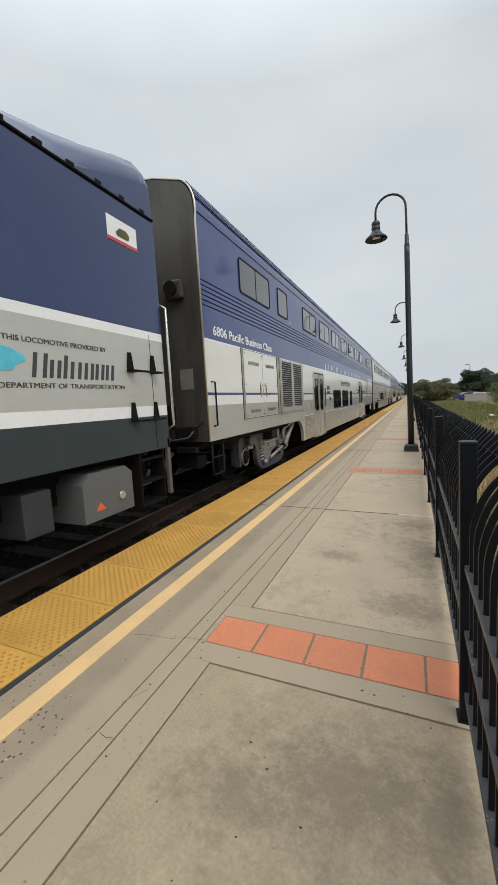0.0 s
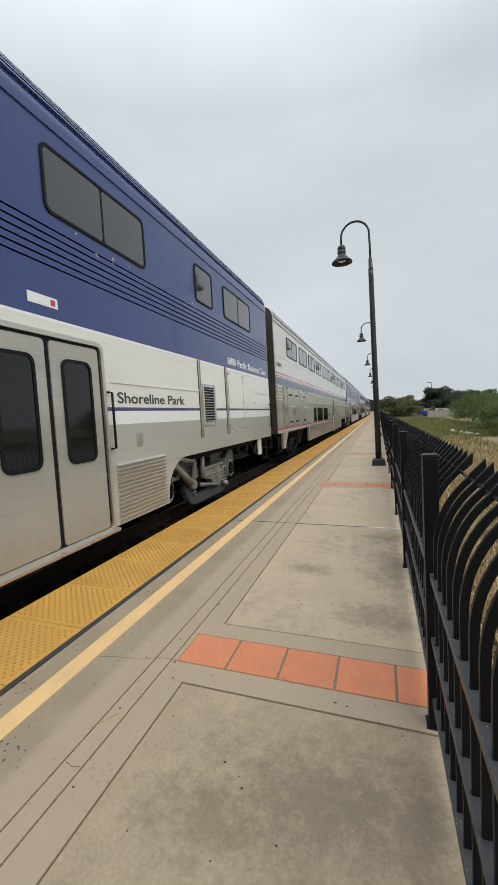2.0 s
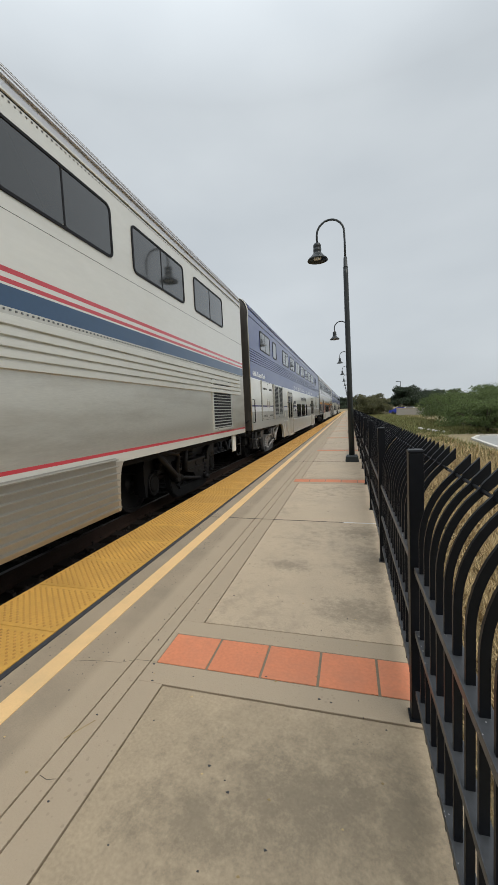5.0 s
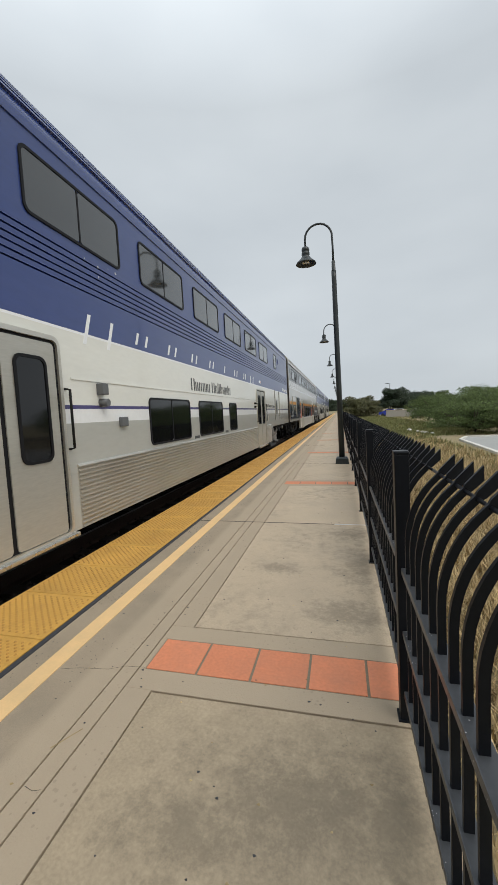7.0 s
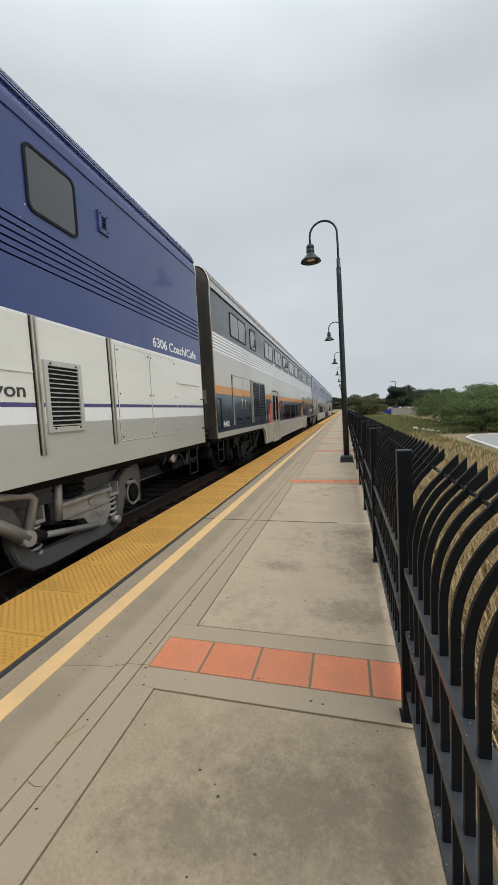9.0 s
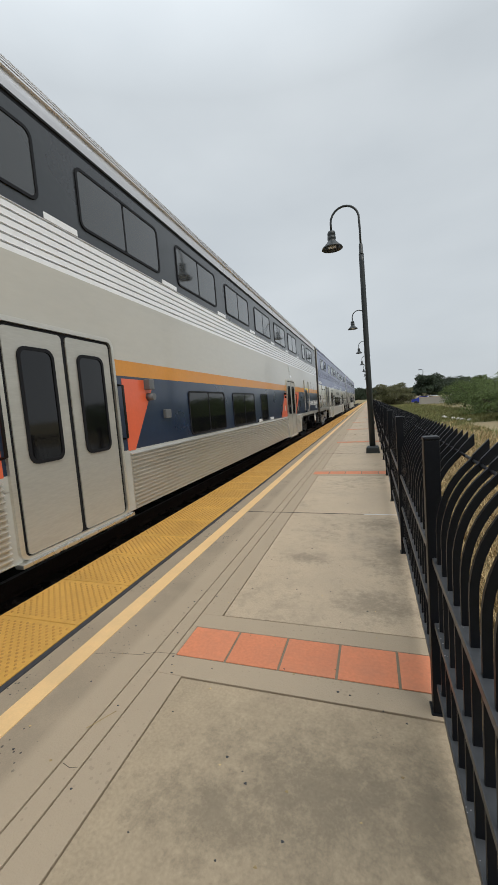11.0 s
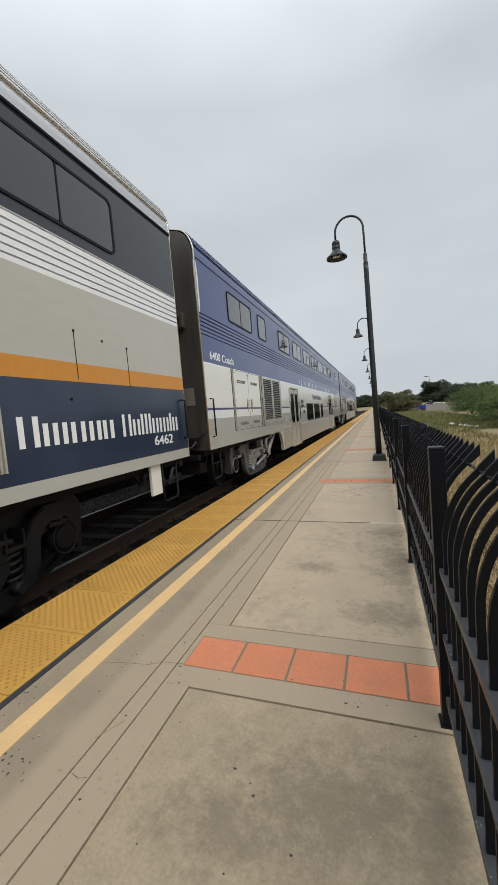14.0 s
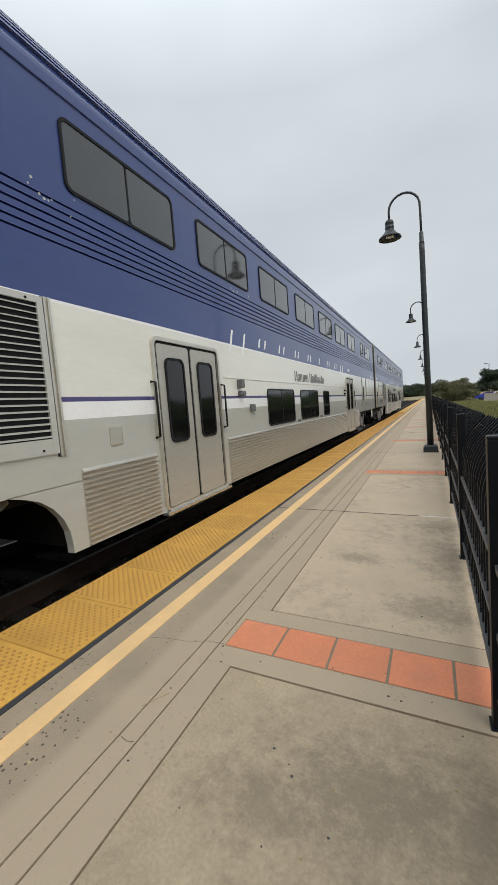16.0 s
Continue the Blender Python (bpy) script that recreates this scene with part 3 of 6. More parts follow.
def picket_mesh():
    """A flat bar that stands upright, bends outwards and ends in a broad tip cut off plumb."""
    bm = bmesh.new()
    line = [(2.7205, 0.02, 0.0108), (2.7205, 0.768, 0.0108)]
    for k in range(1, 9):
        a = radians(46 * k / 8)
        line.append((2.7205 + 0.36 * (1 - math.cos(a)), 0.768 + 0.36 * math.sin(a), 0.0108))
    x, z, _ = line[-1]
    line += [(x + 0.012, z + 0.0125, 0.0108), (x + 0.019, z + 0.020, 0.0145), (x + 0.050, z + 0.052, 0.016)]
    half_t = 0.0062
    rings = []
    for i, (x, z, w) in enumerate(line):
        a, b = line[max(i - 1, 0)], line[min(i + 1, len(line) - 1)]
        d = Vector((b[0] - a[0], b[1] - a[1])).normalized()
        nx, nz = d.y * w, -d.x * w
        far = 2 * w if i == len(line) - 1 else 0.0
        rings.append([bm.verts.new(p) for p in ((x - nx + d.x * far, -half_t, z - nz + d.y * far), (x + nx, -half_t, z + nz), (x + nx, half_t, z + nz), (x - nx + d.x * far, half_t, z - nz + d.y * far))])
    for a, b in zip(rings, rings[1:]):
        for k in range(4):
            bm.faces.new((a[k], a[(k + 1) % 4], b[(k + 1) % 4], b[k]))
    bm.faces.new(rings[0][::-1])
    bm.faces.new(rings[-1])
    return mesh_of("picket", bm, FENCE)


PICKET = picket_mesh()
far_v, far_f = [], []
picket_v, picket_f = [v.co.copy() for v in PICKET.vertices], [tuple(p.vertices) for p in PICKET.polygons]
count = 0
for y0 in POSTS[:-1]:
    for k in range(1, 17):
        y = y0 + 1.75 / 17 * k
        if y < -0.4:
            continue
        if count < 300:
            part("picket", PICKET, FENCE, fence, m=pose(0, y + random.uniform(-0.004, 0.004), 0, random.uniform(-0.35, 0.35), 0, 0))
            count += 1
        else:
            start = len(far_v)
            far_v += [v + Vector((0, y, 0)) for v in picket_v]
            far_f += [tuple(start + q for q in p) for p in picket_f]
far_mesh = bpy.data.meshes.new("far_picket")
far_mesh.from_pydata(far_v, [], far_f)
far_mesh.materials.append(FENCE)
tagged(part("far_picket", far_mesh, FENCE, fence), kind="stuff")


# ---- street lamps ----
def platform_lamp():
    lamp = thing("platform_lamp", "dark green steel platform lamp with gooseneck arm and bell shade", "street lamp", "lamps along the platform")
    base = bmesh.new()
    block(base, (-0.17, -0.17, -0.03), (0.17, 0.17, 0.0), 0.004)
    rows = []
    for s, z in ((0.16, 0.0), (0.15, 0.13), (0.11, 0.165)):
        rows.append([base.verts.new((a * s, b * s, z)) for a, b in ((-1, -1), (1, -1), (1, 1), (-1, 1))])
    for a, b in zip(rows, rows[1:]):
        for k in range(4):
            base.faces.new((a[k], a[(k + 1) % 4], b[(k + 1) % 4], b[k]))
    base.faces.new(rows[-1])
    part("base", base, LAMPPAINT, lamp)
    part("pole", tube(bmesh.new(), [(0, 0, 0.15), (0, 0, 2.0), (0, 0, 4.55), (0, 0, 4.72)], [0.072, 0.066, 0.058, 0.058], 20), LAMPPAINT, lamp)
    part("collar", tube(bmesh.new(), [(0, 0, 4.72), (0, 0, 4.74), (0, 0, 4.95), (0, 0, 4.97)], [0.06, 0.048, 0.042, 0.03], 16), LAMPPAINT, lamp)
    arm = [(0, 0, 4.95), (0, 0, 5.3), (-0.005, 0, 5.5)] + [(-0.33 + 0.325 * math.cos(radians(a)), 0, 5.56 + 0.325 * math.sin(radians(a))) for a in range(10, 181, 17)] + [(-0.655, 0, 5.4)]
    part("arm", tube(bmesh.new(), arm, 0.025, 10), LAMPPAINT, lamp)
    shade = part("shade", lathe(bmesh.new(), [(0.03, 0.42), (0.075, 0.40), (0.095, 0.36), (0.095, 0.31), (0.075, 0.29), (0.098, 0.28), (0.10, 0.22), (0.085, 0.20), (0.12, 0.15), (0.17, 0.09), (0.235, 0.035), (0.25, 0.0), (0.24, 0.0), (0.16, 0.07), (0.10, 0.13), (0.02, 0.15)]), LAMPPAINT, lamp, m=pose(-0.655, 0, 4.975))
    part("lens", boxed((-0.09, -0.06, 0.03), (0.09, 0.06, 0.09), 0.01), LAMPGLASS, shade, "pale rectangular lamp lens")
    return lamp


first_lamp = platform_lamp()
first_lamp.matrix_basis = pose(2.49, 10.1, sloped(2.49), 0, -0.5, 0)
for i in range(1, 12):
    copy_thing(first_lamp, pose(2.49, 10.1 + 11.3 * i, sloped(2.49), 0, -0.5, 0))

# ---- the train ----
CAR_L, PITCH, FIRST = 25.34, 25.91, 4.94
HALF = 1.55


def roof_section(rise, ribs_from, ribs_to, count):
    """The roof from the gutter to its middle, twice: with proud ribs along the shoulder, and smooth."""
    def at(angle, dip=0.0):
        a = radians(angle)
        return 1.55 - 0.30 * (1 - math.cos(a)) - dip * math.cos(a), 4.06 + rise * math.sin(a) - dip * math.sin(a)
    top = [(1.20, 4.06 + rise * 1.05), (0.9, 4.06 + rise * 1.26), (0.45, 4.06 + rise * 1.43), (0.0, 4.06 + rise * 1.48)]
    grooved, step = [(1.55, 4.03), at(6), at(ribs_from * 0.6)], (ribs_to - ribs_from) / count
    for i in range(count):
        for f, dip in ((0.34, 0.004), (0.40, 0.012), (0.42, -0.022), (0.86, -0.022), (0.94, 0.0)):
            grooved.append(at(ribs_from + step * (i + f), dip))
    grooved += [at(64), at(72)]
    return grooved + top, [(1.55, 4.0)] + [at(x) for x in range(8, 73, 8)] + top


RIBBED, SHALLOW = roof_section(0.42, 18, 58, 6), roof_section(0.33, 8, 56, 5)


def sections(levels, z_sill=0.78):
    """The car's section from sill over the roof to the other sill. levels: (top, material number, grooves) upward from the sill."""
    right, mats, z = [(HALF, z_sill)], [], z_sill
    for top, m, grooves in levels:
        if grooves:
            step = (top - z) / grooves
            for g in range(grooves):
                a = z + g * step
                right += [(HALF, a + step * 0.66), (HALF - 0.036, a + step * 0.68), (HALF - 0.036, a + step * 0.88), (HALF + 0.005, a + step * 0.90), (HALF, a + step)]
                mats += [m, m, m, m, m]
        else:
            right.append((HALF, top))
            mats.append(m)
        z = top
    return right, mats


def body(parent, levels, materials, roof_mat, lip_mat, roof_form=RIBBED):
    right, mats = sections(levels)
    right.append((HALF + 0.014, right[-1][1] + 0.004))
    mats.append(lip_mat)
    right.append((HALF + 0.014, right[-1][1] + 0.022))
    mats.append(lip_mat)
    roof = [p for p in roof_form[0] if p[1] > right[-1][1] + 0.001]
    mats += [roof_mat] * len(roof)
    section = right + roof
    flat = section + [(-x, z) for x, z in section[-2::-1]]
    allmats = mats + mats[::-1]
    bm = bmesh.new()
    rows = extrude(bm, flat, 0.22, CAR_L - 0.02, allmats)
    shell = part("body", bm, materials, parent)
    for name, y, sign in (("end_wall", 0.20, 1), ("end_wall", CAR_L, -1)):
        e = bmesh.new()
        small = [(x * 0.985, z if z < 1 else 0.78 + (z - 0.78) * 0.995) for x, z in ((p[0], p[1]) for p in ([(HALF, 0.78), (HALF, 2.4)] + roof_form[1]))]
        loop = small + [(-x, z) for x, z in small[-2::-1]]
        e.faces.new([e.verts.new((x, y, z)) for x, z in (loop if sign > 0 else loop[::-1])])
        e.faces.new([e.verts.new((x, y + sign * 0.05, z)) for x, z in (loop[::-1] if sign > 0 else loop)])
        block(e, (1.0, y - 0.10 if sign > 0 else y, 2.86), (1.3, y if sign > 0 else y + 0.10, 3.12), 0.03)
        end = part(name, e, ENDPAINT, parent, "sooty brown-grey carriage end sheet")
        part("gangway", block(bmesh.new(), (-0.62, y - 0.17 if sign > 0 else y, 0.75), (0.62, y if sign > 0 else y + 0.17, 3.3), 0.06), RUBBER, end, "black rubber gangway frame")
        lens = tube(bmesh.new(), [(1.15, y - sign * 0.09, 2.99), (1.15, y - sign * 0.17, 2.99)], [0.08, 0.10], 18)
        part("jumper_socket", lens, DARK, end)
        out = y - sign * 0.07
        part("end_rail", tube(bmesh.new(), [(0.7, y, 1.04), (0.72, out, 1.0), (1.38, out, 1.0), (1.45, out, 1.05), (1.47, y, 1.08)], 0.012, 8), DARKTRUCK, end, "bent steel grab rail")
        seal = bmesh.new()
        for bz in (0.62, 0.84):
            block(seal, (1.02, min(y, y - sign * 0.1), bz), (1.36, max(y, y - sign * 0.1), bz + (0.09 if bz < 0.7 else 0.16)), 0.015)
        part("socket_box", seal, DARKTRUCK, end, "scuffed grey electrical socket box")
        part("notice_plate", boxed((1.12, min(y, y - sign * 0.006), 1.56), (1.34, max(y, y - sign * 0.006), 1.86)), STEEL, end)
        part("connector_box", boxed((0.78, min(y, y - sign * 0.14), 1.12), (1.0, max(y, y - sign * 0.14), 1.34), 0.02), DARK, end)
        part("jumper_cable", tube(bmesh.new(), [(0.88, out, 1.12), (0.9, y - sign * 0.2, 0.9), (1.05, y - sign * 0.22, 0.82), (1.3, y - sign * 0.18, 0.86), (1.36, y, 1.02)], 0.018, 8), RUBBER, end)
        arch = [(HALF - 0.012, 0.78), (HALF - 0.012, 3.9)] + roof_form[1]
        arch = arch + [(-x, z) for x, z in arch[-2::-1]]
        part("corner_trim", tube(bmesh.new(), [(x, y + sign * 0.012, z) for x, z in arch], 0.016, 6), STEEL, end, "thin steel edge moulding")
    return shell


WINDOWS = {}


def window_pieces(w, h, double, pane_mat):
    key = (round(w, 2), round(h, 2), double, pane_mat.name)
    if key not in WINDOWS:
        r = 0.085
        f = bmesh.new()
        ring(f, outline(0, w, 0, h, r), outline(0.028, w - 0.028, 0.028, h - 0.028, r - 0.02), -0.004, 0.014)
        p = []
        for a, b in (((0.026, w / 2 - 0.008), (w / 2 + 0.008, w - 0.026)) if double else ((0.026, w - 0.026),)):
            g = bmesh.new()
            plate(g, outline(a, b, 0.026, h - 0.026, r - 0.025), -0.002, 0.006)
            p.append(mesh_of("pane", g, pane_mat))
        mid = mesh_of("mullion", boxed((-0.002, w / 2 - 0.010, 0.02), (0.011, w / 2 + 0.010, h - 0.02)), GASKET) if double else None
        WINDOWS[key] = (mesh_of("window", f, GASKET), p, mid)
    return WINDOWS[key]


def window(parent, y0, y1, z0, z1, double, pane_mat=None, x=HALF):
    frame_me, panes, mid = window_pieces(y1 - y0, z1 - z0, double, pane_mat or PANE)
    w = part("window", frame_me, GASKET, parent, m=pose(x, y0, z0))
    for p in panes:
        part("pane", p, None, w)
    if mid:
        part("mullion", mid, None, w)
    return w


def ribs(parent, y0, y1, z0, z1, n, mat, x=HALF, depth=0.020, label="", form="flute"):
    """A long panel in relief: leaning flutes, broad flats between narrow grooves, or thin ridges on a flat sheet."""
    shapes = {"flute": ((0.06, 0.1), (0.34, 1.6), (0.48, 1.6), (0.92, 0.1)),
              "groove": ((0.04, 1.0), (0.70, 1.0), (0.72, 0.05), (0.97, 0.05)),
              "ridge": ((0.54, 0.05), (0.66, 1.7), (0.77, 1.7), (0.86, 0.05))}
    bm = bmesh.new()
    prof, step = [(x, z0)], (z1 - z0) / n
    for k in range(n):
        prof += [(x + depth * out, z0 + (k + f) * step) for f, out in shapes[form]]
    prof.append((x, z1))
    rows = extrude(bm, prof, y0, y1, [0] * (len(prof) - 1))
    bm.faces.new(rows[0][::-1])
    bm.faces.new(rows[-1])
    return part("fluted_panel", bm, mat, parent, label)


def skirt(parent, y0, y1, mat, z0=0.2, z1=0.785, curve=0.5):
    """The low side between the trucks, with a round arch at each end."""
    pts = [(y0 - curve, z1)]
    pts += [(y0 - curve + curve * math.sin(radians(a)), z1 - 0.02 - 0.5 * (1 - math.cos(radians(a)))) for a in range(15, 91, 15)]
    pts += [(y0, z0), (y1, z0)]
    pts += [(y1 + curve - curve * math.sin(radians(a)), z1 - 0.02 - 0.5 * (1 - math.cos(radians(a)))) for a in range(90, 14, -15)]
    pts.append((y1 + curve, z1))
    bm = bmesh.new()
    plate(bm, pts[::-1], HALF - 0.08, HALF)
    # black block behind the skirt, added so the arches look unlit inside
    part("skirt_shade_block", boxed((-HALF, y0 + 0.06, z0 + 0.02), (HALF - 0.085, y1 - 0.06, z1)), DARK, parent)
    return part("skirt", bm, mat, parent)


def bar_handle(parent, y, z0, z1, x=HALF, out=0.06, mat=None):
    part("grab_rail", tube(bmesh.new(), [(x, y, z0), (x + out, y, z0 + 0.01), (x + out, y, (z0 + z1) / 2), (x + out, y, z1 - 0.01), (x, y, z1)], 0.014, 8), mat or BRIGHT, parent, "steel grab rail")


def double_door(parent, y0, mat=None):
    """Two plug-door leaves with dark panes, in a dark gap, over a step plate."""
    mat = mat or STEEL
    w = 0.64
    f = bmesh.new()
    ring(f, outline(y0 - 0.075, y0 + 2 * w + 0.095, 0.20, 2.16, 0.10), outline(y0 - 0.03, y0 + 2 * w + 0.055, 0.23, 2.115, 0.06), HALF - 0.01, HALF + 0.03)
    door = part("door", f, mat, parent, "stainless steel double-leaf carriage door, closed")
    gap = bmesh.new()
    plate(gap, outline(y0 - 0.032, y0 + 2 * w + 0.057, 0.22, 2.117, 0.06), HALF - 0.01, HALF + 0.005)
    part("door_seal", gap, GASKET, door)
    for k in range(2):
        a = y0 + k * (w + 0.028)
        bm = bmesh.new()
        plate(bm, outline(a + 0.012, a + w - 0.012, 0.235, 2.085, 0.04), HALF, HALF + 0.016)
        leaf = part("leaf", bm, DOORSTEEL, door)
        window(door, a + 0.13, a + w - 0.13, 0.96, 1.94, False, DARKPANE, HALF + 0.016)
    part("step_plate", boxed((HALF - 0.02, y0 - 0.1, 0.165), (HALF + 0.07, y0 + 2 * w + 0.12, 0.205), 0.008), BRIGHT, door, "scuffed metal step plate")
    bar_handle(door, y0 - 0.11, 1.05, 1.66, mat=DARKTRUCK)
    bar_handle(door, y0 + 2 * w + 0.15, 1.05, 1.66, mat=DARKTRUCK)
    return door


SLAT = {}


def grille(parent, y0, y1, z0, z1, n, mat, low=0.0):
    """A louvred vent: frame, dark back and separate slats."""
    f = bmesh.new()
    e = 0.05
    ring(f, [(y1, z1), (y0, z1), (y0, z0), (y1, z0)], [(y1 - e, z1 - e), (y0 + e, z1 - e), (y0 + e, z0 + e), (y1 - e, z0 + e)], HALF - 0.01, HALF + 0.022)
    block(f, (HALF, y0 + e, z0 + 0.01), (HALF + 0.021, y1 - e, z0 + e + low))
    vent = part("vent", f, mat, parent)
    part("vent_back", boxed((HALF - 0.01, y0 + e, z0 + e), (HALF + 0.003, y1 - e, z1 - e)), GASKET, vent)
    studs = bmesh.new()
    for by in (y0 + 0.16 * (y1 - y0), y1 - 0.16 * (y1 - y0)):
        for bz in (z0 + 0.035, z1 - 0.03):
            tube(studs, [(HALF + 0.02, by, bz), (HALF + 0.028, by, bz)], 0.010, 6)
    tagged(part("bolts", studs, DARK, vent), kind="stuff")
    z0 += low
    step = (z1 - z0 - 2 * e) / n
    key = (round(y1 - y0, 2), round(step, 3), mat.name)
    if key not in SLAT:
        bm = bmesh.new()
        vs = [bm.verts.new(p) for p in ((0.006, 0, step * 0.50), (0.020, 0, step * 0.34), (0.020, 0, step * 0.20), (0.006, y1 - y0 - 2 * e, step * 0.50), (0.020, y1 - y0 - 2 * e, step * 0.34), (0.020, y1 - y0 - 2 * e, step * 0.20))]
        for q in ((0, 3, 4, 1), (1, 4, 5, 2)):
            bm.faces.new([vs[i] for i in q])
        SLAT[key] = mesh_of("slat", bm, mat)
    for k in range(n):
        part("slat", SLAT[key], None, vent, m=pose(HALF, y0 + e, z0 + e + k * step))
    return vent


def upright_grille(parent, y0, y1, z0, z1):
    """A vent with upright bars before a dark back."""
    f = bmesh.new()
    e = 0.018
    ring(f, [(y1, z1), (y0, z1), (y0, z0), (y1, z0)], [(y1 - e, z1 - e), (y0 + e, z1 - e), (y0 + e, z0 + e), (y1 - e, z0 + e)], HALF - 0.01, HALF + 0.020)
    vent = part("vent", f, STEEL, parent)
    part("vent_back", boxed((HALF - 0.01, y0 + e, z0 + e), (HALF + 0.003, y1 - e, z1 - e)), GASKET, vent)
    n = 8
    for k in range(1, n):
        y = y0 + e + (y1 - y0 - 2 * e) * k / n
        part("bar", boxed((HALF + 0.002, y - 0.004, z0 + e), (HALF + 0.016, y + 0.004, z1 - e)), STEEL, vent)


def channel(parent, y, z0, z1):
    bm = bmesh.new()
    block(bm, (HALF - 0.004, y - 0.03, z0), (HALF + 0.020, y - 0.012, z1))
    block(bm, (HALF - 0.004, y + 0.006, z0), (HALF + 0.026, y + 0.026, z1))
    block(bm, (HALF - 0.004, y - 0.012, z0), (HALF + 0.004, y + 0.006, z1))
    block(bm, (HALF - 0.004, y - 0.044, z0), (HALF + 0.006, y - 0.03, z1), mat=1)
    block(bm, (HALF - 0.004, y + 0.026, z0), (HALF + 0.006, y + 0.040, z1), mat=1)
    part("door_track", bm, [STEEL, GASKET], parent, "vertical steel channel beside the hatch")


def hatch(parent, y0, y1, z0, z1, mat, slots=True, latch=1, g=0.011):
    f = bmesh.new()
    plate(f, outline(y0, y1, z0, z1, 0.012, 2), HALF - 0.004, HALF + 0.006)
    studs = bmesh.new()
    for by in (y0 + 0.04, y1 - 0.04):
        for bz in (z0 + 0.05, (z0 + z1) / 2, z1 - 0.05):
            tube(studs, [(HALF + 0.004, by, bz), (HALF + 0.013, by, bz)], 0.011, 6)
    p = part("hatch", f, mat, parent)
    tagged(part("bolts", studs, DARK, p), kind="stuff")
    e = bmesh.new()
    ring(e, outline(y0 - g, y1 + g, z0 - g, z1 + g, 0.014, 2), outline(y0, y1, z0, z1, 0.012, 2), HALF - 0.004, HALF + 0.002)
    part("hatch_gap", e, GASKET, p)
    if slots:
        s = bmesh.new()
        for zc in (z0 + 0.12, z1 - 0.22):
            for k in range(16):
                y = y0 + (y1 - y0) * (0.22 + 0.56 * k / 15)
                block(s, (HALF + 0.004, y - 0.006, zc - 0.032), (HALF + 0.009, y + 0.006, zc + 0.032))
        tagged(part("slots", s, GASKET, p), kind="stuff")
    if latch:
        mid, hy = (z0 + z1) / 2, (y1 - 0.14 if latch == 1 else y0 + 0.14)
        pocket = bmesh.new()
        plate(pocket, outline(hy - 0.026, hy + 0.026, mid - 0.27, mid + 0.05, 0.02, 3), HALF + 0.004, HALF + 0.0075)
        part("latch_pocket", pocket, DARK, p)
        h = tube(bmesh.new(), [(HALF + 0.008, hy, mid + 0.03), (HALF + 0.018, hy, mid - 0.02), (HALF + 0.010, hy, mid - 0.24)], [0.020, 0.017, 0.010], 8)
        part("latch", h, STEEL, p)
    return p


def wheelset(parent, y):
    bm = bmesh.new()
    for x in (-0.75, 0.75):
        sgn = 1 if x > 0 else -1
        prof = [(0.0, 0.07), (0.12, 0.075), (0.16, 0.03), (0.38, 0.02), (0.40, 0.065), (0.457, 0.06), (0.46, -0.05), (0.485, -0.065), (0.40, -0.07), (0.3, -0.02), (0.1, -0.04), (0.0, -0.04)]
        rows = [[bm.verts.new((x + sgn * a, r * math.cos(2 * math.pi * k / 28), r * math.sin(2 * math.pi * k / 28))) for k in range(28)] for r, a in prof[1:-1]]
        for p, q in zip(rows, rows[1:]):
            for k in range(28):
                bm.faces.new((p[k], p[(k + 1) % 28], q[(k + 1) % 28], q[k]))
        bm.faces.new(rows[0])
        bm.faces.new(rows[-1][::-1])
    tube(bm, [(-1.0, 0, 0), (1.0, 0, 0)], 0.085, 14)
    for k in range(6):
        a = radians(60 * k)
        block(bm, (0.80, 0.09 * math.cos(a) - 0.012, 0.09 * math.sin(a) - 0.012), (0.835, 0.09 * math.cos(a) + 0.012, 0.09 * math.sin(a) + 0.012))
    w = part("wheelset", bm, WHEEL, parent, "worn steel wheel pair on its axle")
    return w


AXLE_Z = RAIL_Z + 0.457
TURNING = []      # (wheelset, y on its truck)


def coil(bm, x, y, z0, z1, r=0.08, turns=4.5):
    pts = [(x + r * math.cos(2 * math.pi * turns * k / 44), y + r * math.sin(2 * math.pi * turns * k / 44), z0 + (z1 - z0) * k / 44) for k in range(45)]
    tube(bm, pts, 0.018, 6)
    return bm


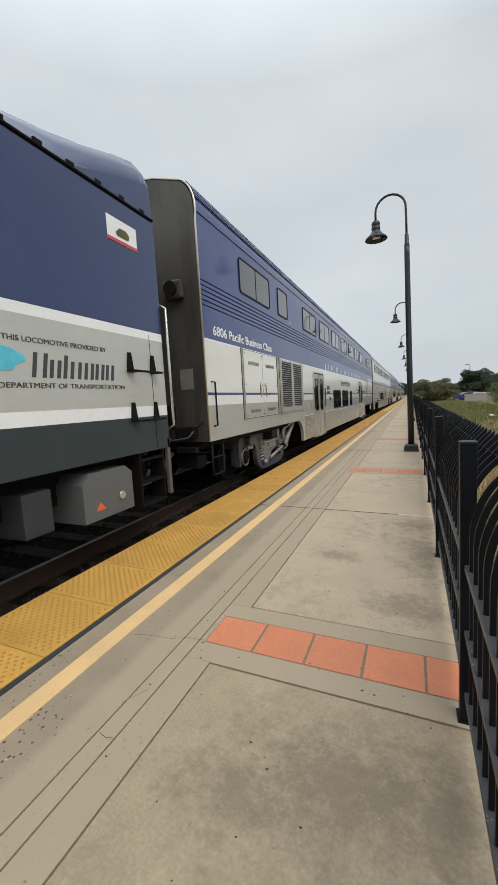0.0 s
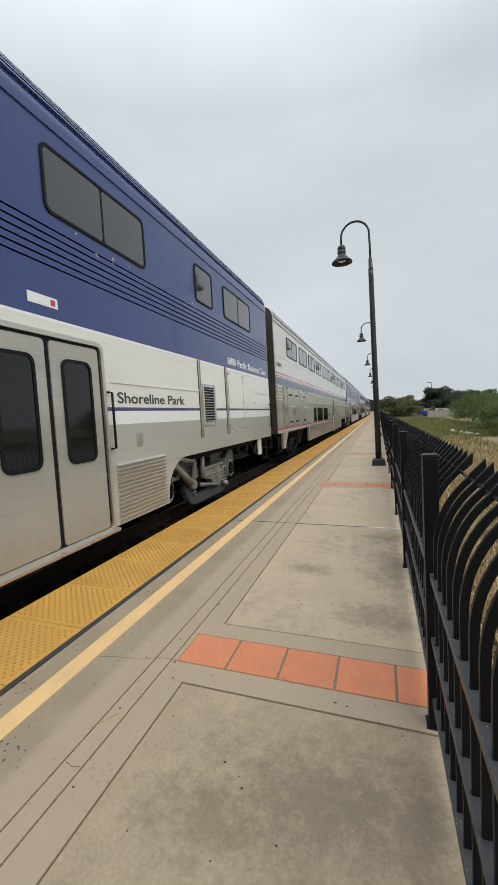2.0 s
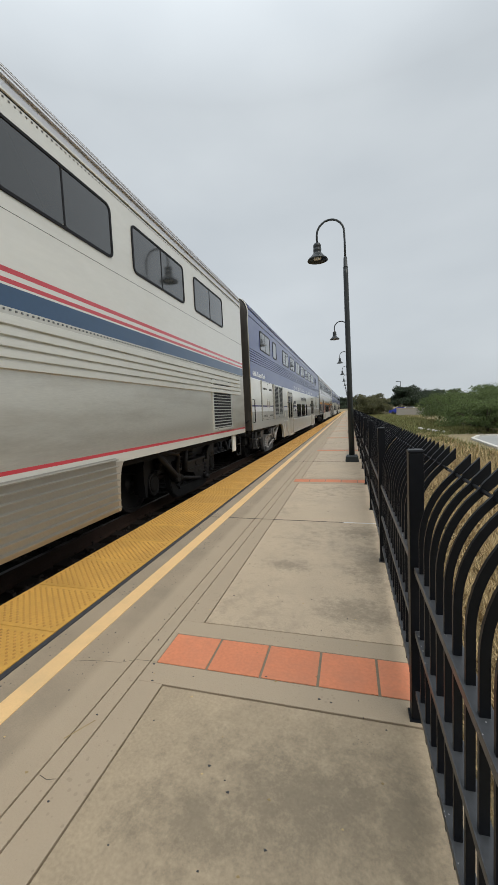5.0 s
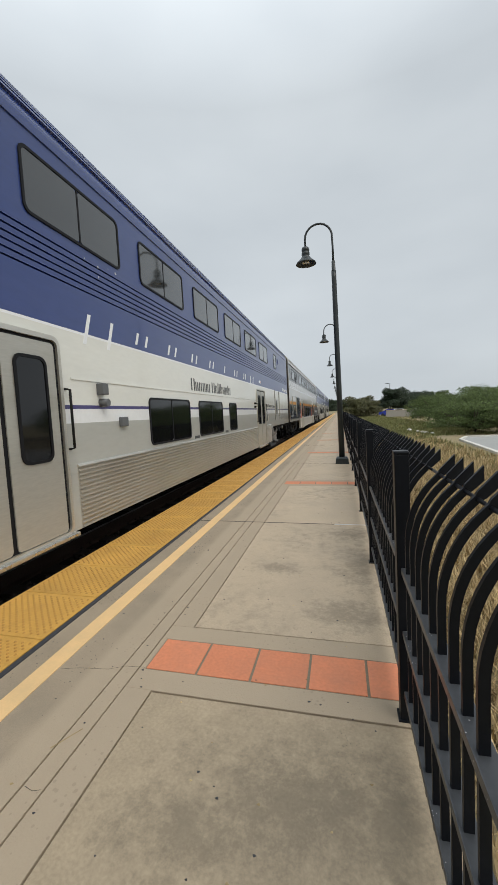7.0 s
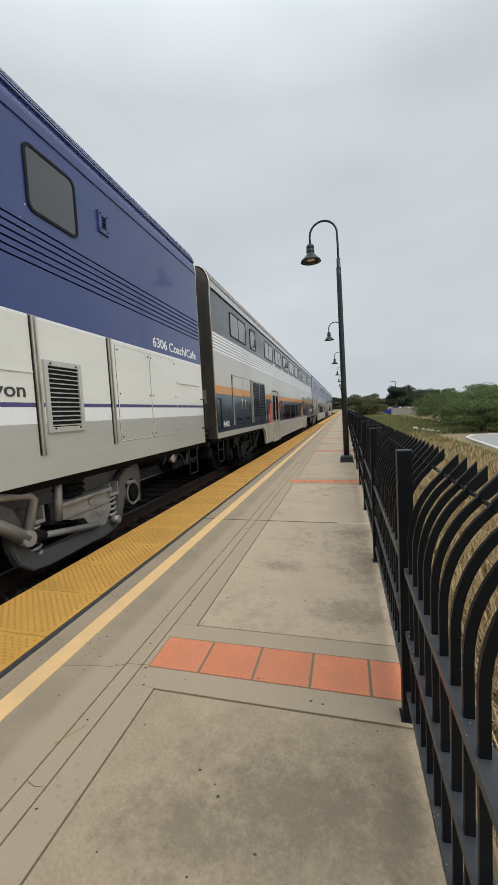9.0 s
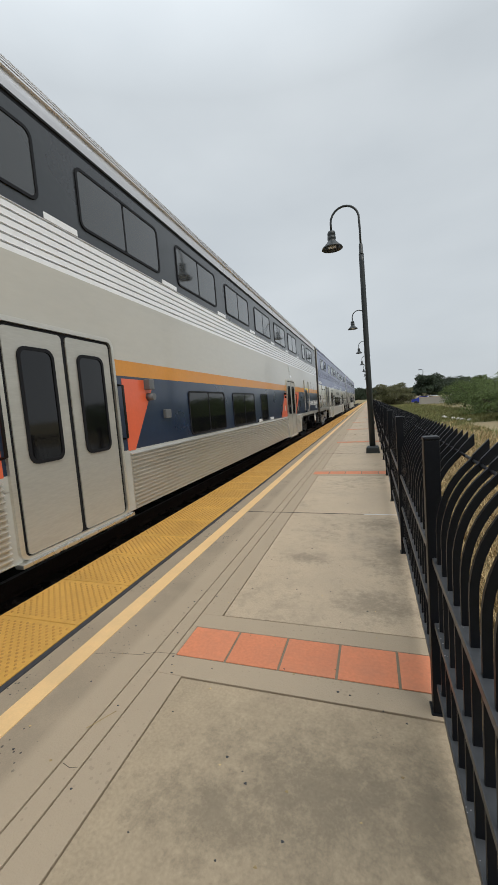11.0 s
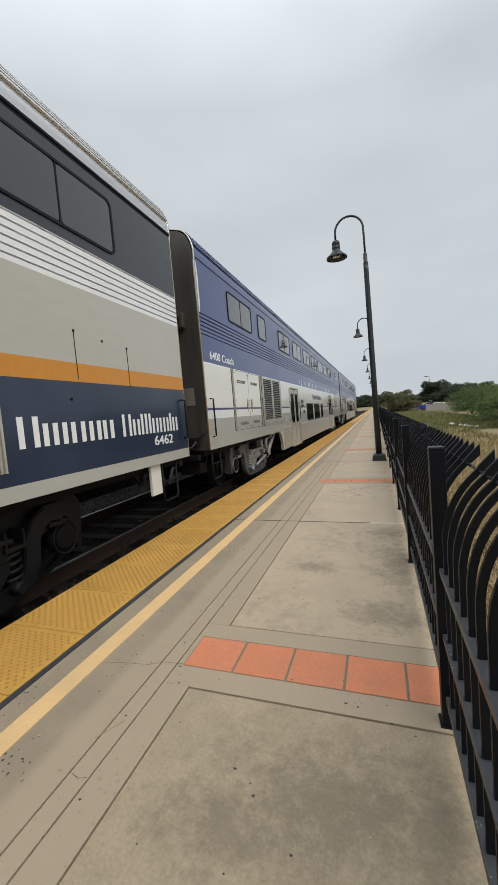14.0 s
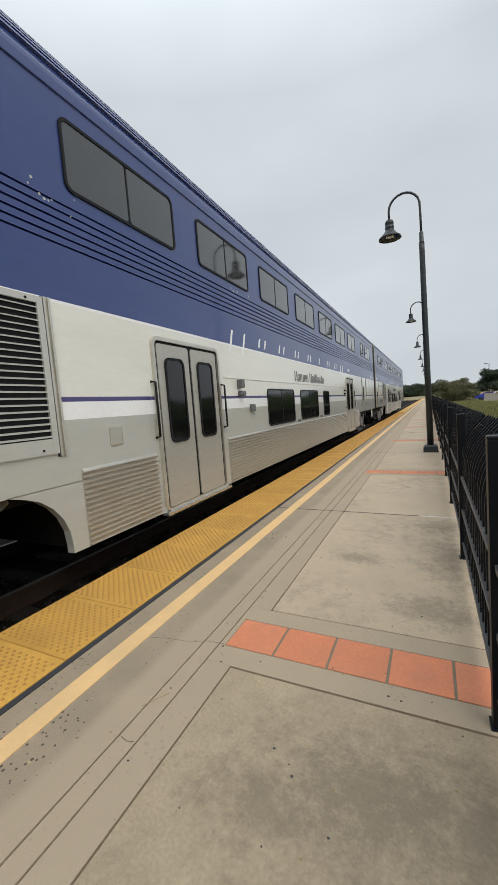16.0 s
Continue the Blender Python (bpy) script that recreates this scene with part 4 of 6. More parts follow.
def bogie(parent, y, mat, half=1.3, toward=1):
    """A two-axle passenger truck: arched frame, swan-necked equalizer bars, journal boxes, springs, bolster casting, links and wheel pairs.
    toward: the side of the car's middle, to which the anchor links reach."""
    bar_mat = TRUCKBAR if mat is TRUCK else mat
    arch = [(0.0, 0.40), (half - 0.45, 0.43), (half + 0.02, 0.49), (half + 0.16, 0.45), (half + 0.25, 0.33), (half + 0.26, 0.16), (half + 0.23, -0.17), (half + 0.17, -0.17), (half + 0.16, 0.10), (half + 0.04, 0.21), (half - 0.12, 0.17), (half - 0.22, 0.10), (half - 0.42, 0.24), (0.0, 0.22)]
    t = bmesh.new()
    for s in (1, -1):
        for e in (1, -1):
            plate(t, [(a * e, AXLE_Z + b) for a, b in arch], s * 1.04, s * 1.17)
    block(t, (-1.1, -0.22, AXLE_Z - 0.05), (1.1, 0.22, AXLE_Z + 0.22), 0.03)
    for e in (-1, 1):
        block(t, (-1.04, e * (half + 0.16) - 0.05, AXLE_Z + 0.2), (1.04, e * (half + 0.16) + 0.05, AXLE_Z + 0.36), 0.02)
    truck = part("truck", t, bar_mat, parent, "grimy cast steel truck", pose(0, y, 0))
    neck = [(half - 0.06, 0.27), (half - 0.15, 0.315), (half - 0.27, 0.31), (half - 0.38, 0.24), (half - 0.45, 0.12), (half - 0.47, -0.06), (half - 0.52, -0.18), (half - 0.63, -0.26), (half - 0.80, -0.285)]
    for s in (1, -1):
        g = bmesh.new()
        line = neck + [(-a, b) for a, b in neck[::-1]]
        rings = []
        for i, (a, b) in enumerate(line):
            p, q = line[max(i - 1, 0)], line[min(i + 1, len(line) - 1)]
            d = Vector((q[0] - p[0], q[1] - p[1])).normalized()
            x0, x1, h = s * 1.185, s * 1.285, 0.088
            rings.append([g.verts.new((xx, a + k * d.y * h, AXLE_Z + b - k * d.x * h)) for xx, k in ((x0, -1), (x1, -1), (x1, 1), (x0, 1))])
        for a, b in zip(rings, rings[1:]):
            for k in range(4):
                g.faces.new((a[k], a[(k + 1) % 4], b[(k + 1) % 4], b[k]))
        g.faces.new(rings[0][::-1])
        g.faces.new(rings[-1])
        bmesh.ops.recalc_face_normals(g, faces=g.faces)
        bmesh.ops.bevel(g, geom=[e for e in g.edges if e.calc_face_angle(0) > 1.2], offset=0.012, segments=2, affect="EDGES")
        bar = part("equalizer_bar", g, bar_mat, truck, "swan-necked steel bar")
        for a in (-half, half):
            e = 1 if a > 0 else -1
            j = bmesh.new()
            block(j, (s * 1.0 - 0.08, a - 0.16, AXLE_Z - 0.16), (s * 1.0 + 0.08, a + 0.16, AXLE_Z + 0.18), 0.04)
            tube(j, [(s * 1.05, a, AXLE_Z), (s * 1.19, a, AXLE_Z)], [0.165, 0.15], 20)
            tube(j, [(s * 1.19, a + 0.15 * math.cos(radians(k)), AXLE_Z + 0.17 * math.sin(radians(k))) for k in range(0, 361, 20)], 0.014, 6)
            block(j, (s * 1.20, a - e * 0.24, AXLE_Z + 0.16), (s * 1.26, a - e * 0.02, AXLE_Z + 0.21), 0.012)
            part("journal_box", j, mat, truck)
            c = tube(bmesh.new(), [(s * 1.19, a, AXLE_Z), (s * 1.21, a, AXLE_Z), (s * 1.225, a, AXLE_Z)], [0.135, 0.13, 0.09], 18)
            part("journal_cap", c, DARK, truck)
            part("coil_spring", coil(bmesh.new(), s * 1.235, a - e * 0.66, AXLE_Z - 0.20, AXLE_Z + 0.10, 0.075, 4.5), mat, truck)
            seat = bmesh.new()
            m = a - e * 0.66
            block(seat, (s * 1.15, m - 0.10, AXLE_Z + 0.10), (s * 1.33, m + 0.10, AXLE_Z + 0.14), 0.008)
            for q in (m - 0.095, m + 0.075):
                block(seat, (s * 1.15, q, AXLE_Z + 0.14), (s * 1.33, q + 0.02, AXLE_Z + 0.27), 0.005)
            tube(seat, [(s * 1.24, m, AXLE_Z + 0.14), (s * 1.24, m, AXLE_Z + 0.20)], 0.045, 10)
            part("spring_seat", seat, mat, truck)
        k = toward
        b = bmesh.new()
        plate(b, [(k * p, AXLE_Z + q) for p, q in ((-0.58, 0.20), (0.30, 0.20), (0.30, 0.05), (0.14, 0.0), (-0.06, -0.03), (-0.20, -0.20), (-0.44, -0.22), (-0.58, -0.06))], s * 1.17, s * 1.30)
        block(b, (s * 1.17, min(k * -0.58, k * 0.32), AXLE_Z + 0.185), (s * 1.345, max(k * -0.58, k * 0.32), AXLE_Z + 0.225), 0.01)
        block(b, (s * 1.17, min(k * -0.58, k * 0.30), AXLE_Z + 0.045), (s * 1.325, max(k * -0.58, k * 0.30), AXLE_Z + 0.065), 0.006)
        tube(b, [(s * 1.30, k * -0.2, AXLE_Z + 0.125), (s * 1.318, k * -0.2, AXLE_Z + 0.125)], [0.045, 0.04], 14)
        block(b, (s * 1.30, k * -0.36 - 0.07, AXLE_Z - 0.06), (s * 1.315, k * -0.36 + 0.07, AXLE_Z - 0.015), 0.004)
        tube(b, [(s * 1.30, k * -0.60, AXLE_Z - 0.2), (s * 1.40, k * -0.60, AXLE_Z - 0.2)], [0.06, 0.045], 12)
        bmesh.ops.recalc_face_normals(b, faces=b.faces)
        part("bolster_end", b, mat, truck)
        sp = bmesh.new()
        for zz in (0.24, 0.31, 0.38):
            tube(sp, [(s * 1.02, 0, AXLE_Z + zz), (s * 1.02, 0, AXLE_Z + zz + 0.03), (s * 1.02, 0, AXLE_Z + zz + 0.06)], [0.27, 0.30, 0.27], 18)
        part("air_spring", sp, DARK, truck)
        ln = bmesh.new()
        tube(ln, [(s * 1.33, k * -0.25, AXLE_Z - 0.17), (s * 1.34, k * 0.55, AXLE_Z - 0.03), (s * 1.34, k * 0.74, AXLE_Z + 0.0)], [0.036, 0.036, 0.04], 10)
        tube(ln, [(s * 1.27, k * 0.82, AXLE_Z + 0.02), (s * 1.41, k * 0.82, AXLE_Z + 0.02)], [0.085, 0.075], 14)
        tube(ln, [(s * 1.34, k * 0.82, AXLE_Z + 0.02), (s * 1.36, k * 1.2, AXLE_Z + 0.30), (s * 1.38, k * 1.52, AXLE_Z + 0.52)], [0.075, 0.052, 0.05], 10)
        tube(ln, [(s * 1.33, k * 0.78, AXLE_Z + 0.04), (s * 1.34, k * 0.68, AXLE_Z + 0.36), (s * 1.35, k * 0.76, AXLE_Z + 0.42), (s * 1.38, k * 1.45, AXLE_Z + 0.53)], [0.05, 0.045, 0.045, 0.05], 8)
        tube(ln, [(s * 1.32, k * 0.36, AXLE_Z + 0.06), (s * 1.33, k * 0.33, AXLE_Z + 0.5)], 0.042, 10)
        part("yaw_link", ln, mat, truck)
        part("link_bush", tube(bmesh.new(), [(s * 1.335, k * 0.60, AXLE_Z - 0.02), (s * 1.34, k * 0.74, AXLE_Z + 0.005)], 0.058, 12), DARK, truck, "black rubber bush")
    for a in (-half, half):
        w = wheelset(truck, a)
        TURNING.append((w, a))
    return truck


def ladder(parent, y0, y1, z0, z1, x=HALF - 0.06):
    bm = bmesh.new()
    tube(bm, [(x, y0, z1), (x, y0, z0 + 0.03), (x, y0 + 0.03, z0), (x, y1 - 0.03, z0), (x, y1, z0 + 0.03), (x, y1, z1)], 0.016, 8)
    tube(bm, [(x, y0, (z0 + z1) / 2), (x, y1, (z0 + z1) / 2)], 0.014, 8)
    part("end_step", bm, DARKTRUCK, parent, "bent steel bar step")


def underfloor(parent, pale_box=True):
    bm = bmesh.new()
    # full-length slab added to darken the underside and stop light
    block(bm, (-1.45, 0.24, 0.68), (1.40, CAR_L - 0.05, 0.775))
    block(bm, (-0.25, -0.3, 0.28), (0.25, 0.9, 0.62), 0.04)
    block(bm, (-0.25, CAR_L - 0.9, 0.28), (0.25, CAR_L + 0.3, 0.62), 0.04)
    block(bm, (-1.2, 0.9, 0.35), (-0.6, CAR_L - 0.9, 0.62))
    part("underframe", bm, DARK, parent, "near-black underframe that carries the shade below the car")
    for e in (0, CAR_L):
        s = -1 if e == 0 else 1
        for x in (0.45, 0.7, 0.95):
            part("brake_hose", tube(bmesh.new(), [(x, e - s * 0.1, 0.62), (x, e + s * 0.12, 0.5), (x, e + s * 0.2, 0.35), (x - 0.02, e + s * 0.26, 0.3)], 0.028, 8), RUBBER, parent)
    box_l = block(bmesh.new(), (0.9, 0.25, 0.36), (1.3, 0.5, 0.56), 0.02)
    part("end_box", box_l, DARK, parent)
    ladder(parent, 0.35, 0.72, 0.25, 0.78)
    ladder(parent, CAR_L - 0.72, CAR_L - 0.35, 0.25, 0.78)
    if pale_box:
        part("battery_box", boxed((1.46, CAR_L - 0.99, 0.38), (1.50, CAR_L - 0.76, 0.772), 0.008), CREAM, parent, "pale painted equipment box")
    else:
        part("end_lamp", tube(bmesh.new(), [(1.25, CAR_L - 1.1, 0.6), (1.36, CAR_L - 1.1, 0.6), (1.375, CAR_L - 1.1, 0.6)], [0.05, 0.085, 0.06], 14), BRIGHT, parent, "round metal fitting under the end sill")


def flat_shape(parent, name, pts, material, x=HALF, thick=0.003, label=""):
    bm = bmesh.new()
    plate(bm, pts, x - 0.001, x + thick)
    return part(name, bm, material, parent, label)


def sign(parent, text, y, z, size, material, width=None, x=HALF):
    return part("lettering", lettering(text, size, material, width), None, parent, m=pose(x + 0.003, y, z))


def mark_bars(parent, spans, z0, z1, material, slant=0.0, x=HALF):
    """A trade mark as plain upright bars."""
    for a, b in spans:
        bm = plate(bmesh.new(), [(b + slant, z1), (a + slant, z1), (a, z0), (b, z0)], x - 0.001, x + 0.003)
        part("trade_mark", bm, material, parent)


def word_bars(parent, y0, y1, plan, z0, z1, material, x=HALF, slant=0.0):
    """An operator's name as plain upright bars: wide and tall (U), wide (x), three-barred (w), narrow and tall (h), narrow (n)."""
    wide = {"U": 0.72, "x": 0.58, "w": 0.88, "h": 0.30, "n": 0.36}
    bars = {"U": (0.08, 0.50), "x": (0.06, 0.38), "w": (0.06, 0.37, 0.68), "h": (0.08,), "n": (0.10,)}
    unit, y = (y1 - y0) / sum(wide[c] for c in plan), y0
    for c in plan:
        top = z1 if c in "Uh" else z0 + 0.76 * (z1 - z0)
        mark_bars(parent, [(y + f * unit, y + (f + 0.16) * unit) for f in bars[c]], z0, top, material, slant * (top - z0), x)
        y += wide[c] * unit


DOUBLES = [5.82 + 2.07 * i for i in range(7)]


def side_fittings(car):
    """Door cameras, signal boxes and plates beside the doors."""
    b = bmesh.new()
    block(b, (HALF, 8.75, 1.62), (HALF + 0.09, 8.86, 1.75), 0.01)
    tube(b, [(HALF, 8.82, 1.53), (HALF + 0.10, 8.82, 1.53)], [0.05, 0.045], 12)
    part("door_camera", b, TANKGREY, car)
    part("signal_box", boxed((HALF, 9.16, 1.24), (HALF + 0.05, 9.31, 1.36), 0.012), TANKGREY, car)
    part("access_plate", boxed((HALF, 6.02, 1.04), (HALF + 0.012, 6.18, 1.22), 0.01), STEEL, car)
    part("access_plate", boxed((HALF, 19.35, 1.04), (HALF + 0.012, 19.47, 1.2), 0.01), STEEL, car)


def commuter_shell(car, lower, vent_mat, panel_mat, truck_mat, far_single, far_hatches=True):
    """What the coaches of the same family share: windows, doors, skirts, vents, hatches and trucks."""
    up_z = (3.23, 3.84)
    singles = [(3.68, 4.40)]
    doubles = [(1.60, 3.15)] + [(a, a + 1.56) for a in DOUBLES]
    if far_single:
        singles += [(21.20, 21.88)]
        doubles += [(22.40, 23.99)]
    else:
        singles += [(21.22, 21.9)]
    for a, b in doubles:
        window(car, a, b, *up_z, True)
    for a, b in singles:
        window(car, a, b, *up_z, False)
    for a, b, dbl in ((9.96, 11.52, True), (11.98, 13.54, True), (14.12, 14.80, False)):
        window(car, a, b, 0.93, 1.63, dbl, DARKPANE)
    skirt(car, 5.5, 20.0, lower)
    double_door(car, 6.80)
    double_door(car, 17.46)
    for a, b in ((5.66, 6.66), (8.32, 17.3), (18.94, 19.95)):
        ribs(car, a, b, 0.20, 0.885, 15, FLUTESTEEL, label="fluted stainless steel side panel")
    grille(car, 3.66, 4.56, 1.05, 2.27, 21, vent_mat, 0.07)
    grille(car, 4.58, 5.46, 1.05, 2.27, 21, vent_mat, 0.07)
    channel(car, 3.61, 1.02, 2.28)
    channel(car, 5.50, 1.02, 2.28)
    part("bracket", boxed((HALF, 3.49, 1.74), (HALF + 0.02, 3.58, 1.80), 0.006), vent_mat, car)
    hatch(car, 1.60, 2.50, 1.04, 2.26, panel_mat)
    hatch(car, 2.52, 3.36, 1.04, 2.26, panel_mat, True, 2)
    channel(car, 3.45, 1.02, 2.28)
    channel(car, 1.53, 1.02, 2.28)
    channel(car, 21.15, 1.02, 2.28)
    channel(car, 22.30, 1.02, 2.28)
    grille(car, 21.22, 21.74, 1.22, 1.90, 13, vent_mat)
    if far_hatches:
        hatch(car, 22.42, 23.25, 1.04, 2.22, panel_mat, False, 0, 0.004)
        hatch(car, 23.27, 24.12, 1.04, 2.22, panel_mat, False, 0, 0.004)
        part("hatch_rib", boxed((HALF, 24.16, 1.86), (HALF + 0.012, CAR_L - 0.2, 1.90), 0.004), panel_mat, car)
    bar_handle(car, 0.36, 1.0, 1.66, mat=DARKTRUCK)
    bar_handle(car, CAR_L - 0.12, 1.06, 1.62, mat=DARKTRUCK)
    side_fittings(car)
    underfloor(car, far_single)
    bogie(car, 3.56, truck_mat)
    bogie(car, 21.87, truck_mat, toward=-1)
    for z in (1.55, 1.66):
        part("door_lamp", tube(bmesh.new(), [(HALF, 17.08, z), (HALF + 0.03, 17.08, z), (HALF + 0.06, 17.08, z)], [0.034, 0.034, 0.024], 12), DARK, car, "small black door lamp")


def blue_coach(k, text, name, far_single=True, label=""):
    car = thing("railway_coach", label, "railway coach", "coaches of the train", (CX, FIRST + PITCH * k, 0))
    body(car, [(1.31, 1, 0), (1.46, 2, 0), (1.50, 3, 0), (2.26, 0, 0), (2.285, 2, 0), (2.70, 4, 0), (3.11, 4, 6), (4.0, 4, 0)], [CREAM, SILVERPAINT, WHITE, PURPLE, BLUE], 4, 4)
    commuter_shell(car, SILVERPAINT, SILVERPAINT, CREAM, TRUCK, far_single)
    for a, b in ((8.33, 17.3), (18.95, 21.1)):
        part("rub_rail", boxed((HALF - 0.002, a, 1.765), (HALF + 0.010, b, 1.785)), CREAM, car)
    # the stripes carry on over the hatches
    for a, b in ((1.61, 2.49), (2.53, 3.35), (22.43, 23.24), (23.28, 24.11)):
        flat_shape(car, "painted_field", [(b, 1.309), (a, 1.309), (a, 1.05), (b, 1.05)], SILVERPAINT, HALF + 0.007, 0.001)
        flat_shape(car, "painted_band", [(b, 1.459), (a, 1.459), (a, 1.31), (b, 1.31)], WHITE, HALF + 0.007, 0.001)
        flat_shape(car, "painted_band", [(b, 1.50), (a, 1.50), (a, 1.46), (b, 1.46)], PURPLE, HALF + 0.007, 0.001)
    for y in (11.7, 13.7):
        part("notice_plate", boxed((HALF, y, 0.905), (HALF + 0.004, y + 0.24, 0.955)), INK, car)
    # route name in spaced capitals, as plain outlined shapes, and the operator name below it as bars
    for a, b, low in ((8.58, 9.08, 2.17), (9.70, 10.02, 2.345), (10.72, 11.04, 2.345), (11.74, 12.02, 2.345), (12.76, 13.04, 2.345), (13.85, 13.91, 2.345), (14.76, 15.06, 2.345), (15.77, 16.02, 2.345), (16.58, 17.0, 2.19)):
        spans = [(a, b)] if b - a < 0.1 else [(a, a + 0.055), (b - 0.055, b)]
        mark_bars(car, spans, low, 2.51, WHITE, 0.07 if low > 2.3 else 0.12)
    word_bars(car, 11.64, 12.74, "Uwnnxx", 1.82, 2.05, INK)
    word_bars(car, 12.84, 14.31, "Uxhhhxnxhx", 1.82, 2.05, INK)
    w = {5: 0.60, 10: 1.18, 15: 1.66, 27: 2.62}[len(text)]
    sign(car, text, 0.51, 2.36, 0.14, WHITE, w)
    sign(car, text, CAR_L - 0.26 - w, 2.36, 0.14, WHITE, w)
    chips = bmesh.new()
    for c, n in ((4.55, 9), (5.6, 8), (19.4, 10), (20.9, 7), (9.2, 6)):
        for i in range(n):
            y, z, r = c + random.gauss(0, 0.28), 3.12 + random.gauss(0, 0.06), random.uniform(0.006, 0.02)
            plate(chips, [(y + r, z), (y + 0.3 * r, z + r), (y - r, z + 0.4 * r), (y - 0.4 * r, z - r)], HALF - 0.001, HALF + 0.0015)
    tagged(part("paint_chips", chips, SILVERPAINT, car, "small chips of bare metal in the blue paint"), kind="stuff")
    flat_shape(car, "notice_sticker", [(18.30, 2.47), (17.98, 2.47), (17.98, 2.38), (18.30, 2.38)], WHITE)
    flat_shape(car, "sticker_mark", [(18.27, 2.45), (18.22, 2.45), (18.22, 2.40), (18.27, 2.40)], RED, HALF + 0.003)
    if text.startswith("6400"):
        part("connector_box", boxed((0.78, 0.04, 1.14), (1.0, 0.19, 1.34), 0.02), RED, car, "red cable connector box")
        flat_shape(car, "peeled_patch", [(0.27, 3.93), (0.235, 3.95), (0.235, 3.12), (0.265, 3.10), (0.30, 3.28), (0.285, 3.45), (0.30, 3.66)], CREAM, label="strip of peeled pale paint")
    if not far_single:
        grille(car, 22.28, 22.47, 3.50, 3.74, 4, BLUE)
    if name:
        sign(car, name, 19.1 if len(name) > 14 else 19.05, 1.55, 0.12, INK, 1.9 if len(name) > 14 else 1.55)
    return car


def grey_coach(k):
    car = thing("railway_coach", "grey, orange and navy double-deck coach with charcoal window band", "railway coach", "coaches of the train", (CX, FIRST + PITCH * k, 0))
    # GASKET strip and lip below the roof paint the gutter's shadow as black
    body(car, [(0.91, 0, 0), (1.77, 1, 0), (1.95, 2, 0), (2.70, 3, 0), (3.12, 4, 6), (3.97, 5, 0), (4.0, 6, 0)], [SILVERPAINT, NAVY, ORANGE, GREYSIDE, WHITE, CHARCOAL, GASKET, ROOFSTEEL], 7, 6)
    commuter_shell(car, SILVERPAINT, NAVY, NAVY, DARKTRUCK, True, False)
    # orange stripe and pale paint carry on over the hatch doors
    for a, b in ((1.60, 2.50), (2.52, 3.36)):
        flat_shape(car, "painted_band", [(b, 1.95), (a, 1.95), (a, 1.77), (b, 1.77)], ORANGE, HALF + 0.007)
        flat_shape(car, "painted_field", [(b, 2.255), (a, 2.255), (a, 1.951), (b, 1.951)], GREYSIDE, HALF + 0.007)
    for a in DOUBLES:
        part("peeled_patch", boxed((HALF, a + 1.60, 3.125), (HALF + 0.003, a + 2.02, 3.185)), WHITE, car, "scuffed bare patch below the windows")
    flat_shape(car, "yellow_patch", [(22.22, 1.95), (21.22, 1.95), (21.22, 1.87), (22.22, 1.87)], YELLOW)
    flat_shape(car, "red_triangle", [(6.69, 1.72), (6.42, 1.62), (6.0, 0.90), (6.69, 0.90)], VERMILION)
    flat_shape(car, "red_triangle", [(9.0, 1.74), (8.30, 1.74), (8.30, 0.90), (8.44, 0.90)], VERMILION)
    flat_shape(car, "red_triangle", [(17.33, 1.74), (17.08, 1.66), (16.46, 0.90), (17.33, 0.90)], VERMILION)
    flat_shape(car, "red_triangle", [(19.86, 1.75), (18.93, 1.75), (18.93, 0.90), (19.05, 0.90)], VERMILION)
    part("notice_sticker", boxed((HALF + 0.003, 17.04, 1.10), (HALF + 0.005, 17.16, 1.27)), CREAM, car)
    for y in (13.85, 15.0):
        part("notice_plate", boxed((HALF, y, 0.915), (HALF + 0.004, y + 0.36, 0.985)), WHITE, car)
    word_bars(car, 22.44, 23.66, "Uwnnxx", 1.19, 1.45, WHITE)
    word_bars(car, 23.78, 25.06, "Uxhhhxnxhx", 1.19, 1.44, WHITE)
    arrows = bmesh.new()
    for q in range(4):
        a = radians(90 * q)
        u, v = (math.cos(a), math.sin(a)), (-math.sin(a), math.cos(a))
        plate(arrows, [(21.98 + 0.12 * (u[0] * p + v[0] * r), 1.36 + 0.12 * (u[1] * p + v[1] * r)) for p, r in ((1.0, 0.0), (0.55, 0.38), (0.55, 0.12), (0.18, 0.12), (0.18, -0.12), (0.55, -0.12), (0.55, -0.38))], HALF - 0.001, HALF + 0.003)
    part("arrow_mark", arrows, WHITE, car, "white four-way arrow mark")
    part("notice_plate", boxed((HALF, 21.9, 0.94), (HALF + 0.004, 22.2, 1.02)), SILVERPAINT, car)
    for y, z0, z1 in ((23.20, 1.80, 2.26), (24.02, 1.76, 2.20)):
        part("seam", boxed((HALF, y - 0.004, z0), (HALF + 0.003, y + 0.004, z1)), GASKET, car)
    studs = bmesh.new()
    for y, z in ((23.20, 2.26), (24.02, 2.20), (23.6, 2.22), (23.08, 1.60)):
        tube(studs, [(HALF, y, z), (HALF + 0.008, y, z)], 0.014, 6)
    tagged(part("bolts", studs, DARK, car), kind="stuff")
    sign(car, "6462", 24.42, 1.03, 0.12, WHITE, 0.46)
    sign(car, "6462", 0.66, 1.02, 0.13, WHITE, 0.46)
    part("speaker_grille", boxed((HALF, 17.98, 2.47), (HALF + 0.014, 18.25, 2.69), 0.01), SILVERPAINT, car)
    part("number_plate", boxed((HALF, 18.15, 2.26), (HALF + 0.01, 18.4, 2.33)), WHITE, car)
    return car


